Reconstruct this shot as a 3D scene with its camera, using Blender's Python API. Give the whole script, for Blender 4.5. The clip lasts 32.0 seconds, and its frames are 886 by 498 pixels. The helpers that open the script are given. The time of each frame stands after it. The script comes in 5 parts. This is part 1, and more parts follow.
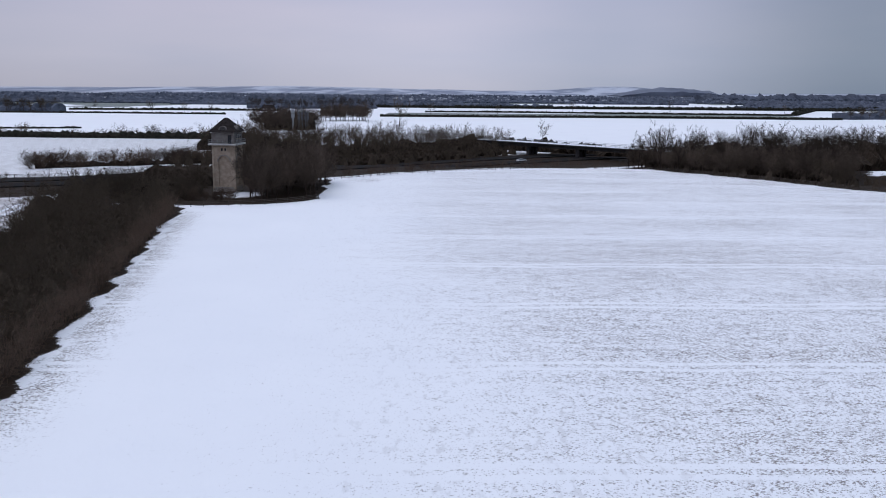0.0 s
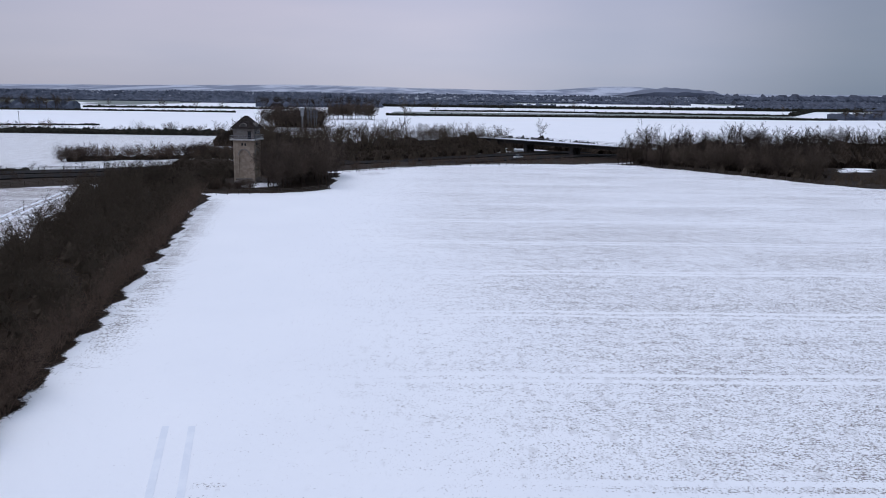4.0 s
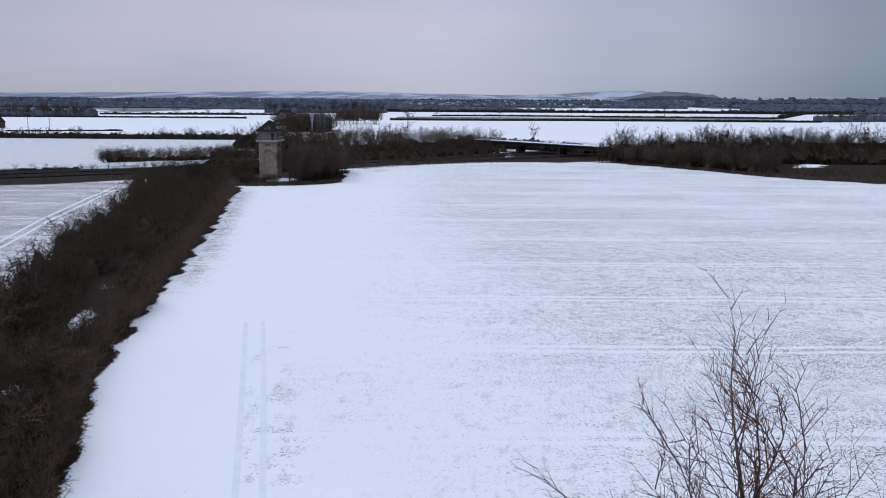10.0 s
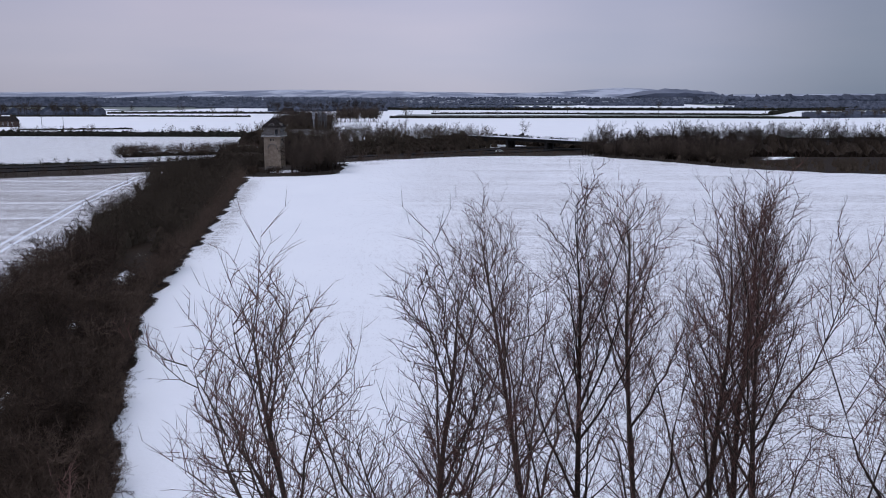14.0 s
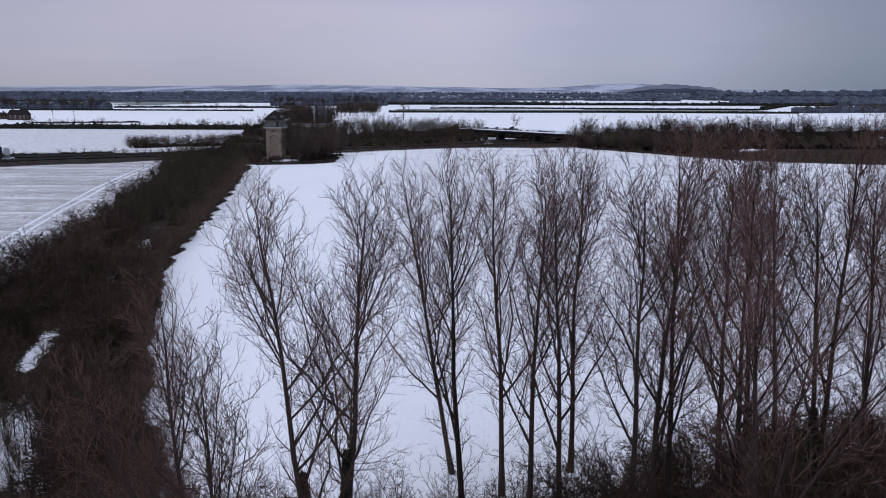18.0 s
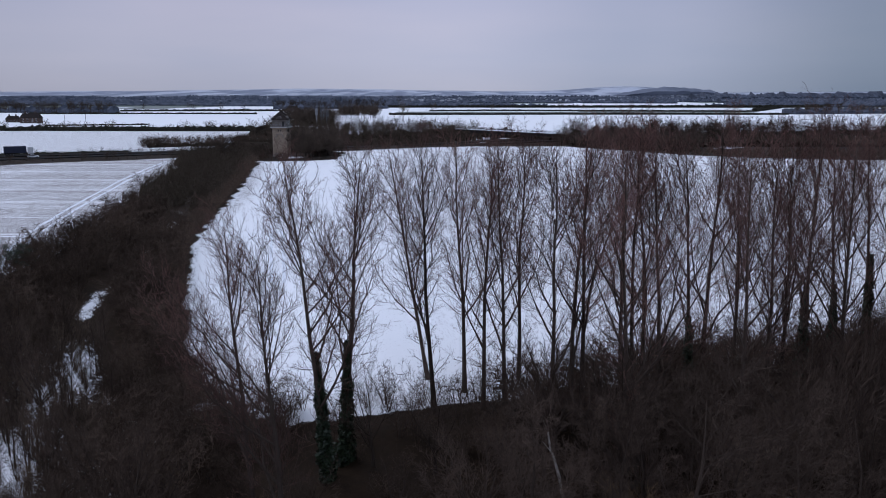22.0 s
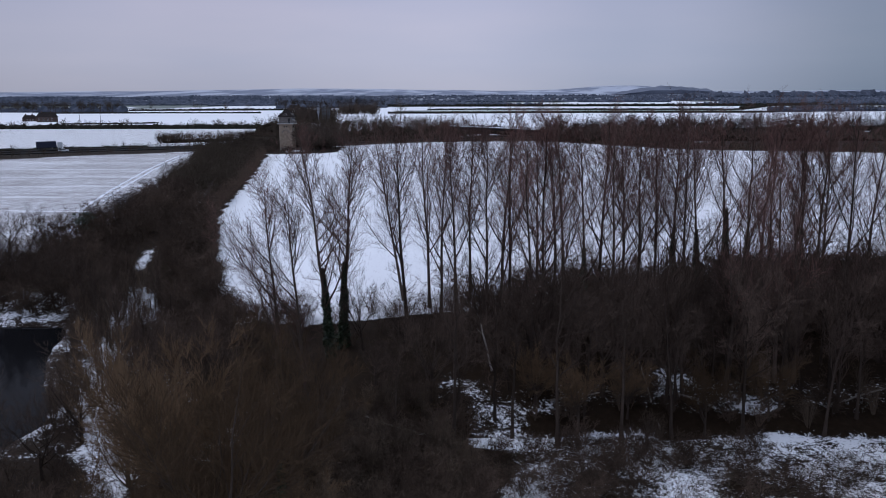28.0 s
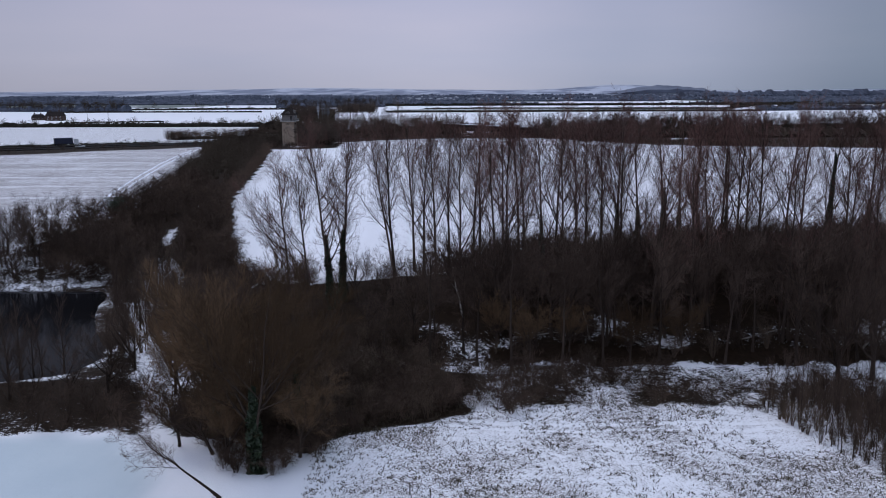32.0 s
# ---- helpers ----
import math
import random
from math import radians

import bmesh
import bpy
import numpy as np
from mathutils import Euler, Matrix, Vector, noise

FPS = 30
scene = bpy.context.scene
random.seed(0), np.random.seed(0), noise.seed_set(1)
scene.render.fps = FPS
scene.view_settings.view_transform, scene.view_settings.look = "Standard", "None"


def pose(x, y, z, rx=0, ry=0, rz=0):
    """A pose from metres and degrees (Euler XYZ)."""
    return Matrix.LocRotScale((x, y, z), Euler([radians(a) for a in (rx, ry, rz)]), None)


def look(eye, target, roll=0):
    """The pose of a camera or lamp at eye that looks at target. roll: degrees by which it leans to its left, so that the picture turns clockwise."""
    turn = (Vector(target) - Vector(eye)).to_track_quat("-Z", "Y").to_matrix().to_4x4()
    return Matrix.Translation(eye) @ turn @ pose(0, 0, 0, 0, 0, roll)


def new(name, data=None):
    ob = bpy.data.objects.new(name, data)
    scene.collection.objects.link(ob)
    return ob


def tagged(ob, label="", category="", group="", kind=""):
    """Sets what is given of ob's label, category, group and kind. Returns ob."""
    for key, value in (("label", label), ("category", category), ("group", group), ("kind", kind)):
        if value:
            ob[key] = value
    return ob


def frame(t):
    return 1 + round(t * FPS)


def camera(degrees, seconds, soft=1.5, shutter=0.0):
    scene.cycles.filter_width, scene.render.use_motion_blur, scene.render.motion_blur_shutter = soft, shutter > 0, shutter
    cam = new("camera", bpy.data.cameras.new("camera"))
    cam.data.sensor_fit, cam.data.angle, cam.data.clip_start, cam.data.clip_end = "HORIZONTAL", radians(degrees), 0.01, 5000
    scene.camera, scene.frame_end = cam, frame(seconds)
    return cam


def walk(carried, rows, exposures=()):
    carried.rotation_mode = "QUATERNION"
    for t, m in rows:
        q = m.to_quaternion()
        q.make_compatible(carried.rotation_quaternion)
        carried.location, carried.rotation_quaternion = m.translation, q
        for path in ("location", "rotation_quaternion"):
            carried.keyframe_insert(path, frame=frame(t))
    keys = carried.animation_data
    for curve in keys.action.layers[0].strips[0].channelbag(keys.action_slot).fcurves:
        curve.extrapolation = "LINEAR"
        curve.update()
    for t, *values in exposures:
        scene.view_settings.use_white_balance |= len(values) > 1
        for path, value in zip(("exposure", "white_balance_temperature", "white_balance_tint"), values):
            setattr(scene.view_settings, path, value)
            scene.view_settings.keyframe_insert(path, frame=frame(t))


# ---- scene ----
cam = camera(54.1, 32.0, soft=1.0)
PATH = [
    (0, (1.662, -2.22, 26.638), (1.662, -0.253, 26.273), 0.5),
    (1, (2.228, -7.416, 26.629), (2.227, -5.45, 26.263), 0.9),
    (2, (2.672, -13.518, 26.87), (2.666, -11.552, 26.505), 0.9),
    (3, (3.057, -19.938, 27.172), (3.049, -17.972, 26.804), 0.9),
    (3.5, (3.334, -22.815, 27.246), (3.324, -20.849, 26.879), 0.8),
    (6, (4.615, -39.047, 27.882), (4.598, -37.082, 27.515), 0.7),
    (7, (4.915, -45.812, 28.001), (4.894, -43.845, 27.64), 0.5),
    (8, (5.459, -52.551, 28.027), (5.436, -50.583, 27.668), 0.4),
    (9.5, (6.208, -62.551, 28.112), (6.185, -60.583, 27.756), 0.4),
    (11, (8.301, -73.118, 28.397), (8.274, -71.15, 28.04), 0.2),
    (12, (10.007, -80.009, 28.552), (9.978, -78.042, 28.194), 0.1),
    (13, (11.03, -86.852, 28.639), (11.001, -84.885, 28.281), 0.3),
    (14, (12.017, -93.301, 28.394), (11.986, -91.334, 28.034), 0.1),
    (14.5, (12.434, -96.0, 28.276), (12.403, -94.033, 27.915), 0.1),
    (17, (17.054, -112.548, 28.4), (17.018, -110.583, 28.032), 0.1),
    (18, (18.091, -119.465, 28.575), (18.054, -117.5, 28.204), 0.2),
    (19, (18.988, -125.224, 28.434), (18.951, -123.259, 28.063), 0.1),
    (20, (20.004, -131.441, 27.937), (19.963, -129.476, 27.568), -0.1),
    (21, (20.646, -137.676, 27.9), (20.606, -135.71, 27.535), -0.1),
    (22, (21.393, -143.971, 27.824), (21.352, -142.004, 27.461), 0.0),
    (23, (22.233, -150.839, 27.971), (22.191, -148.872, 27.61), 0.0),
    (24, (23.246, -157.231, 28.042), (23.204, -155.265, 27.68), -0.1),
    (25, (24.19, -163.371, 28.006), (24.147, -161.404, 27.644), -0.1),
    (25.5, (24.624, -166.525, 27.994), (24.581, -164.559, 27.633), -0.1),
    (27.5, (26.463, -178.837, 27.925), (26.418, -176.871, 27.562), -0.2),
    (28.5, (27.487, -185.596, 27.804), (27.444, -183.63, 27.439), -0.1),
    (29.5, (28.399, -192.167, 27.867), (28.355, -190.202, 27.5), -0.2),
    (30.5, (29.241, -198.82, 27.923), (29.198, -196.854, 27.555), -0.2),
    (31.5, (30.245, -205.676, 27.904), (30.201, -203.71, 27.538), -0.2),
    (32, (30.641, -209.04, 27.826), (30.599, -207.074, 27.461), -0.2),
]
walk(cam, [(t, look(eye, target, roll)) for t, eye, target, roll in PATH],
     exposures=[(0, -0.05, 6650, 10), (9.5, -0.05, 6620, 10), (13, -0.12, 6660, 13), (19, -0.18, 6560, 13), (22, -0.19, 6350, 11), (24, -0.19, 6300, 10), (28, -0.20, 6360, 11), (32, -0.22, 6420, 12)])

# ---- sky and light ----
world = bpy.data.worlds.new("overcast_sky")
scene.world = world
world.use_nodes = True
wt = world.node_tree
wt.nodes.clear()
w_out = wt.nodes.new("ShaderNodeOutputWorld")
w_bg = wt.nodes.new("ShaderNodeBackground")
w_tc = wt.nodes.new("ShaderNodeTexCoord")
w_sep = wt.nodes.new("ShaderNodeSeparateXYZ")
w_ramp = wt.nodes.new("ShaderNodeValToRGB")
w_noise = wt.nodes.new("ShaderNodeTexNoise")
w_map = wt.nodes.new("ShaderNodeMapping")
w_mul = wt.nodes.new("ShaderNodeMixRGB")
w_sky = wt.nodes.new("ShaderNodeTexSky")
w_add = wt.nodes.new("ShaderNodeMixRGB")
w_sky.sky_type, w_sky.sun_disc = "NISHITA", False
w_sky.sun_elevation, w_sky.sun_rotation = radians(28), radians(-40)
wt.links.new(w_tc.outputs["Generated"], w_sep.inputs[0])
wt.links.new(w_sep.outputs["Z"], w_ramp.inputs[0])
ramp = w_ramp.color_ramp
ramp.elements[0].position, ramp.elements[0].color = 0.0, (0.42, 0.455, 0.57, 1)
ramp.elements[1].position, ramp.elements[1].color = 1.0, (0.88, 0.98, 1.25, 1)
for at, col in ((0.03, (0.465, 0.495, 0.625)), (0.10, (0.45, 0.475, 0.625)), (0.25, (0.54, 0.585, 0.75)), (0.55, (0.74, 0.82, 1.04))):
    e = ramp.elements.new(at)
    e.color = (*col, 1)
w_map.inputs["Scale"].default_value = (1.2, 1.2, 6.0)
wt.links.new(w_tc.outputs["Generated"], w_map.inputs[0])
wt.links.new(w_map.outputs[0], w_noise.inputs["Vector"])
w_noise.inputs["Scale"].default_value, w_noise.inputs["Detail"].default_value = 1.6, 4
w_cl = wt.nodes.new("ShaderNodeValToRGB")
w_cl.color_ramp.elements[0].position, w_cl.color_ramp.elements[0].color = 0.3, (0.86, 0.90, 0.96, 1)
w_cl.color_ramp.elements[1].position, w_cl.color_ramp.elements[1].color = 0.7, (1.07, 1.03, 1.03, 1)
wt.links.new(w_noise.outputs[0], w_cl.inputs[0])
w_mul.blend_type, w_mul.inputs[0].default_value = "MULTIPLY", 1.0
wt.links.new(w_ramp.outputs[0], w_mul.inputs[1])
wt.links.new(w_cl.outputs[0], w_mul.inputs[2])
w_side = wt.nodes.new("ShaderNodeMapRange")
w_side.inputs["From Min"].default_value, w_side.inputs["From Max"].default_value = -0.6, 0.7
w_tint = wt.nodes.new("ShaderNodeValToRGB")
w_tint.color_ramp.interpolation = "EASE"
w_tint.color_ramp.elements[0].position, w_tint.color_ramp.elements[0].color = 0.0, (0.76, 0.78, 0.82, 1)
w_tint.color_ramp.elements[1].position, w_tint.color_ramp.elements[1].color = 1.0, (0.38, 0.46, 0.49, 1)
for at, col in ((0.22, (0.93, 0.93, 0.95)), (0.46, (1.12, 1.10, 1.09)), (0.62, (0.90, 0.93, 0.945)), (0.80, (0.50, 0.58, 0.61))):
    e = w_tint.color_ramp.elements.new(at)
    e.color = (*col, 1)
w_east = wt.nodes.new("ShaderNodeMixRGB")
w_east.blend_type, w_east.inputs[0].default_value = "MULTIPLY", 1.0
wt.links.new(w_sep.outputs["X"], w_side.inputs["Value"])
wt.links.new(w_mul.outputs[0], w_east.inputs[1])
wt.links.new(w_side.outputs[0], w_tint.inputs[0])
wt.links.new(w_tint.outputs[0], w_east.inputs[2])
w_add.blend_type, w_add.inputs[0].default_value = "ADD", 0.004
wt.links.new(w_east.outputs[0], w_add.inputs[1])
wt.links.new(w_sky.outputs[0], w_add.inputs[2])
wt.links.new(w_add.outputs[0], w_bg.inputs["Color"])
w_bg.inputs["Strength"].default_value = 1.02
wt.links.new(w_bg.outputs[0], w_out.inputs[0])
sun = new("sun", bpy.data.lights.new("sun", "SUN"))
sun.data.energy, sun.data.angle, sun.data.color = 0.6, radians(25), (1.0, 0.98, 0.97)
sun.matrix_world = look((0, 0, 200), (70, -60, 90))


# ---- materials ----
def mat_new(name, rough=0.8):
    m = bpy.data.materials.new(name)
    m.use_nodes = True
    b = m.node_tree.nodes["Principled BSDF"]
    b.inputs["Roughness"].default_value = rough
    b.inputs["Specular IOR Level"].default_value = 0.06 if rough > 0.65 else 0.4
    return m, m.node_tree, b


def node(nt, kind, **values):
    n = nt.nodes.new(kind)
    for k, v in values.items():
        if k in n.inputs:
            n.inputs[k].default_value = v
    return n


def position(nt, scale=(1, 1, 1), turn=0.0, local=False):
    g = nt.nodes.new("ShaderNodeTexCoord" if local else "ShaderNodeNewGeometry")
    mp = nt.nodes.new("ShaderNodeMapping")
    mp.inputs["Scale"].default_value = scale
    mp.inputs["Rotation"].default_value = (0, 0, turn)
    nt.links.new(g.outputs["Object" if local else "Position"], mp.inputs[0])
    return mp.outputs[0]


def noise_of(nt, vec, scale, detail=4, rough=0.55):
    n = nt.nodes.new("ShaderNodeTexNoise")
    n.inputs["Scale"].default_value, n.inputs["Detail"].default_value = scale, detail
    n.inputs["Roughness"].default_value = rough
    nt.links.new(vec, n.inputs["Vector"])
    return n.outputs[0]


def step(nt, value, lo, hi):
    n = nt.nodes.new("ShaderNodeMapRange")
    n.interpolation_type = "SMOOTHSTEP"
    n.inputs["From Min"].default_value, n.inputs["From Max"].default_value = lo, hi
    nt.links.new(value, n.inputs["Value"])
    return n.outputs[0]


def calc(nt, op, a, b):
    n = nt.nodes.new("ShaderNodeMath")
    n.operation = op
    for k, v in enumerate((a, b)):
        if isinstance(v, (int, float)):
            n.inputs[k].default_value = v
        else:
            nt.links.new(v, n.inputs[k])
    return n.outputs[0]


def mix(nt, fac, a, b):
    n = nt.nodes.new("ShaderNodeMixRGB")
    for k, v in enumerate((fac, a, b)):
        if isinstance(v, (int, float)):
            n.inputs[k].default_value = v
        elif isinstance(v, tuple):
            n.inputs[k].default_value = (*v, 1)
        else:
            nt.links.new(v, n.inputs[k])
    return n.outputs[0]


def bumped(nt, b, height, strength, distance):
    n = nt.nodes.new("ShaderNodeBump")
    n.inputs["Strength"].default_value, n.inputs["Distance"].default_value = strength, distance
    nt.links.new(height, n.inputs["Height"])
    nt.links.new(n.outputs[0], b.inputs["Normal"])


def grainy(name, c1, c2, scale=2.0, rough=0.8, bump=0.3, metal=0.0, fine=12.0, local=True):
    """Two-scale mottled surface."""
    m, nt, b = mat_new(name, rough)
    v = position(nt, local=local)
    f1 = step(nt, noise_of(nt, v, scale, 5), 0.35, 0.68)
    f2 = noise_of(nt, v, scale * fine, 3)
    fac = calc(nt, "ADD", calc(nt, "MULTIPLY", f1, 0.7), calc(nt, "MULTIPLY", f2, 0.3))
    nt.links.new(mix(nt, fac, c1, c2), b.inputs["Base Color"])
    b.inputs["Metallic"].default_value = metal
    if bump:
        bumped(nt, b, f2, bump, 0.05)
    return m


def bark(name, c1, c2):
    """Bark whose tone differs from tree to tree."""
    m, nt, b = mat_new(name, 0.9)
    v = position(nt, (1, 1, 0.3), local=True)
    oi = nt.nodes.new("ShaderNodeObjectInfo")
    f1 = noise_of(nt, v, 3.0, 4)
    col = mix(nt, f1, c1, c2)
    hsv = nt.nodes.new("ShaderNodeHueSaturation")
    nt.links.new(calc(nt, "ADD", calc(nt, "MULTIPLY", oi.outputs["Random"], 0.9), 0.6), hsv.inputs["Value"])
    nt.links.new(col, hsv.inputs["Color"])
    nt.links.new(hsv.outputs[0], b.inputs["Base Color"])
    return m


BARK = bark("poplar_bark", (0.030, 0.021, 0.016), (0.075, 0.056, 0.045))
TWIG = bark("poplar_twig", (0.105, 0.056, 0.047), (0.185, 0.105, 0.088))
POPBARK = bark("poplar_trunk_bark", (0.042, 0.030, 0.024), (0.105, 0.079, 0.064))
SCRUB = bark("scrub_twig", (0.032, 0.022, 0.016), (0.115, 0.080, 0.060))
OSIER = bark("osier_twig", (0.060, 0.043, 0.031), (0.150, 0.110, 0.080))
WILLOW = bark("willow_twig", (0.078, 0.049, 0.029), (0.14, 0.090, 0.052))
REDTWIG = bark("red_twig", (0.040, 0.027, 0.021), (0.105, 0.074, 0.057))
COPSETWIG = bark("copse_twig", (0.055, 0.041, 0.032), (0.105, 0.079, 0.062))
FARTWIG = bark("far_twig", (0.040, 0.030, 0.022), (0.088, 0.068, 0.049))
IVY = grainy("ivy_leaf", (0.012, 0.022, 0.010), (0.035, 0.05, 0.022), 1.5, 0.5, 0)
LOG = grainy("bleached_log", (0.16, 0.14, 0.12), (0.38, 0.35, 0.32), 1.0, 0.9)
STONE = grainy("tower_stone", (0.29, 0.225, 0.17), (0.47, 0.38, 0.295), 0.9, 0.9, 0.5, fine=9.0)
STONE_DARK = grainy("weathered_stone", (0.22, 0.19, 0.165), (0.34, 0.30, 0.265), 1.2, 0.9)
SLABSTONE = grainy("pale_slab_stone", (0.42, 0.41, 0.39), (0.60, 0.58, 0.55), 1.0, 0.85)
DARKSTEEL = grainy("dark_steel", (0.05, 0.052, 0.056), (0.10, 0.10, 0.105), 1.0, 0.6, 0.1)
RENDERED = grainy("grey_boarding", (0.13, 0.115, 0.105), (0.22, 0.20, 0.185), 0.8, 0.85)
SLATE = grainy("roof_slate", (0.020, 0.016, 0.015), (0.045, 0.037, 0.034), 1.5, 0.95)
DARK = grainy("dark_opening", (0.01, 0.01, 0.011), (0.02, 0.02, 0.02), 1.0, 0.6, 0)
TIMBER = grainy("weathered_timber", (0.05, 0.042, 0.035), (0.11, 0.095, 0.08), 2.0, 0.9)
CONCRETE = grainy("bridge_concrete", (0.03, 0.028, 0.027), (0.06, 0.056, 0.054), 0.4, 0.9)
METAL = grainy("galvanised_steel", (0.22, 0.23, 0.24), (0.34, 0.35, 0.36), 2.0, 0.45, 0.1, 0.7)
ASPHALT = grainy("wet_asphalt", (0.011, 0.0105, 0.011), (0.024, 0.023, 0.023), 0.3, 0.95, 0.2, local=False)
WHITEPAINT = grainy("white_paint", (0.62, 0.62, 0.63), (0.75, 0.75, 0.76), 0.8, 0.4, 0.05)
NAVY = grainy("navy_paint", (0.02, 0.025, 0.05), (0.035, 0.04, 0.07), 0.6, 0.4, 0.05)
RUBBER = grainy("tyre_rubber", (0.015, 0.015, 0.015), (0.03, 0.03, 0.03), 3.0, 0.8, 0)
BRICK = grainy("brick_wall", (0.06, 0.04, 0.034), (0.11, 0.078, 0.064), 0.8, 0.9)
SNOWCAP = grainy("lying_snow", (0.76, 0.79, 0.84), (0.85, 0.87, 0.90), 0.5, 0.7, 0.2, local=False)
# far woods and hill: distance haze is painted into their blue-grey
FARWOOD = grainy("haze_tinted_woodland", (0.050, 0.058, 0.078), (0.125, 0.140, 0.178), 0.05, 0.95, 0, local=False)
FARHILL = grainy("haze_tinted_hill", (0.13, 0.145, 0.185), (0.21, 0.23, 0.28), 0.01, 0.95, 0, local=False)
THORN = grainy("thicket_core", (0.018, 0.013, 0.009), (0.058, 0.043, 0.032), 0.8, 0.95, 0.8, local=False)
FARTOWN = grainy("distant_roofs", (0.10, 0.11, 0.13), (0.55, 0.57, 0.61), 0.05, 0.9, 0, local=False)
HEDGE = grainy("clipped_hedge", (0.014, 0.014, 0.011), (0.035, 0.033, 0.025), 0.6, 0.95, 0.6, local=False)
GLASS, nt_, b_ = mat_new("window_glass", 0.08)
b_.inputs["Base Color"].default_value = (0.03, 0.035, 0.04, 1)
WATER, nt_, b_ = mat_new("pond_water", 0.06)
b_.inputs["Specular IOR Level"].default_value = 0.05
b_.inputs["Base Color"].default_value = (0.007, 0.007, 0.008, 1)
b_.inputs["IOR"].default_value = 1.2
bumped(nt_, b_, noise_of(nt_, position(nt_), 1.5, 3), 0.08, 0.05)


# ---- the lie of the land ----
YP = (-400, -130, -92, -84, -70, -55, -30, 15, 34, 84, 180, 220, 268, 318, 335, 420, 600, 5000)
ZE = (-13, -13, -12.8, -12.2, -9, -6, -5, -3.7, -2.3, -1.4, 0.2, 0, -1.5, -2.0, -4.0, -2.5, -1, 0)
YW = (-400, -130, -100, -36, -22, 0, 15, 34, 84, 180, 220, 268, 318, 335, 420, 600, 5000)
ZW = (-13, -13, -12.9, -12.7, -9, -5, -3.7, -2.3, -1.4, 0.2, 0, -1.0, -1.2, -1.2, -1.5, -1, 0)
ROAD = ((-420, 40), (-260, 138), (-152, 205), (-100, 238), (-50, 290), (-17, 325), (31, 358), (60, 375), (140, 410), (300, 470), (640, 560))


def smooth(x, a, b):
    t = np.clip((x - a) / (b - a), 0, 1)
    return t * t * (3 - 2 * t)


def hash_noise(x, y, scale, seed=0):
    """Smooth value noise, for arrays."""
    x, y = np.asarray(x, float) / scale, np.asarray(y, float) / scale
    xi, yi = np.floor(x), np.floor(y)
    u, v = x - xi, y - yi
    u, v = u * u * (3 - 2 * u), v * v * (3 - 2 * v)

    def h(a, b):
        q = np.sin(a * 127.1 + b * 311.7 + seed * 74.7) * 43758.5453
        return q - np.floor(q)
    return (h(xi, yi) * (1 - u) + h(xi + 1, yi) * u) * (1 - v) + (h(xi, yi + 1) * (1 - u) + h(xi + 1, yi + 1) * u) * v


def smooth_interp(y, yp, zp):
    """Profile with its corners rounded."""
    return (np.interp(y - 5, yp, zp) + np.interp(y, yp, zp) * 2 + np.interp(y + 5, yp, zp)) / 4


def inside(x, y, poly):
    """Point-in-polygon, for arrays."""
    x, y = np.asarray(x, float), np.asarray(y, float)
    hit = np.zeros(x.shape, bool)
    n = len(poly)
    for k in range(n):
        (x1, y1), (x2, y2) = poly[k], poly[(k + 1) % n]
        if y1 == y2:
            continue
        c = (y1 > y) != (y2 > y)
        hit ^= c & (x < (x2 - x1) * (y - y1) / (y2 - y1) + x1)
    return hit


POND = ((-42, -36), (-37.5, -52), (-33.5, -63), (-27, -75), (-24.6, -82), (-26.4, -88.5), (-33, -92), (-60, -95), (-98, -92), (-104, -60), (-98, -38), (-63, -35))


def pond_edge(x, y):
    """Distance from the shore, negative over the water."""
    x, y = np.asarray(x, float), np.asarray(y, float)
    best = np.full(x.shape, 1e9)
    for (x1, y1), (x2, y2) in zip(POND, POND[1:] + POND[:1]):
        dx, dy = x2 - x1, y2 - y1
        t = np.clip(((x - x1) * dx + (y - y1) * dy) / (dx * dx + dy * dy), 0, 1)
        best = np.minimum(best, np.hypot(x - x1 - t * dx, y - y1 - t * dy))
    return np.where(inside(x, y, POND), -best, best) + (hash_noise(x, y, 5, 41) - 0.5) * 1.6


def height(x, y):
    x, y = np.asarray(x, float), np.asarray(y, float)
    w = smooth(-x, -4, 18)
    far = smooth(-x, 30, 90)
    w = np.where(y > 100, far, w)
    z = smooth_interp(y, YP, ZE) * (1 - w) + smooth_interp(y, YW, ZW) * w
    near = smooth(-y, -700, -400)
    z = z + (hash_noise(x, y, 9, 1) - 0.5) * 0.25 * near
    # pond hollow
    z = z - 0.9 * (1 - smooth(pond_edge(x, y), -2.5, 0.9))
    # hummocky bank of the wood
    bank = smooth(y, -92, -84) * (1 - smooth(y, -58, -50)) * smooth(x, -12, 0)
    z = z + (hash_noise(x, y, 4, 2) - 0.5) * 1.2 * bank
    # ditch at the foot of the bank, and the lip of the meadow
    z = z - 1.1 * np.exp(-((y + 84) / 1.6) ** 2) * smooth(x, 14, 24)
    mead = smooth(-y, 84, 88) * smooth(x, 8, 20)
    z = z + ((hash_noise(x, y, 3, 3) - 0.5) * 0.45 + (hash_noise(x, y, 14, 4) - 0.5) * 0.8) * mead
    # distant downs
    ridge = smooth(y, 2600, 4300)
    z = z + ridge * (6 + 25 * np.exp(-((x - 850) / 260) ** 2) + 14 * np.exp(-((x + 900) / 900) ** 2) + 10 * (hash_noise(x, y, 400, 5)))
    return z


def ground_z(x, y):
    return float(height(x, y))


def line_y(x, pts):
    xs, ys = [p[0] for p in pts], [p[1] for p in pts]
    return np.interp(x, xs, ys)


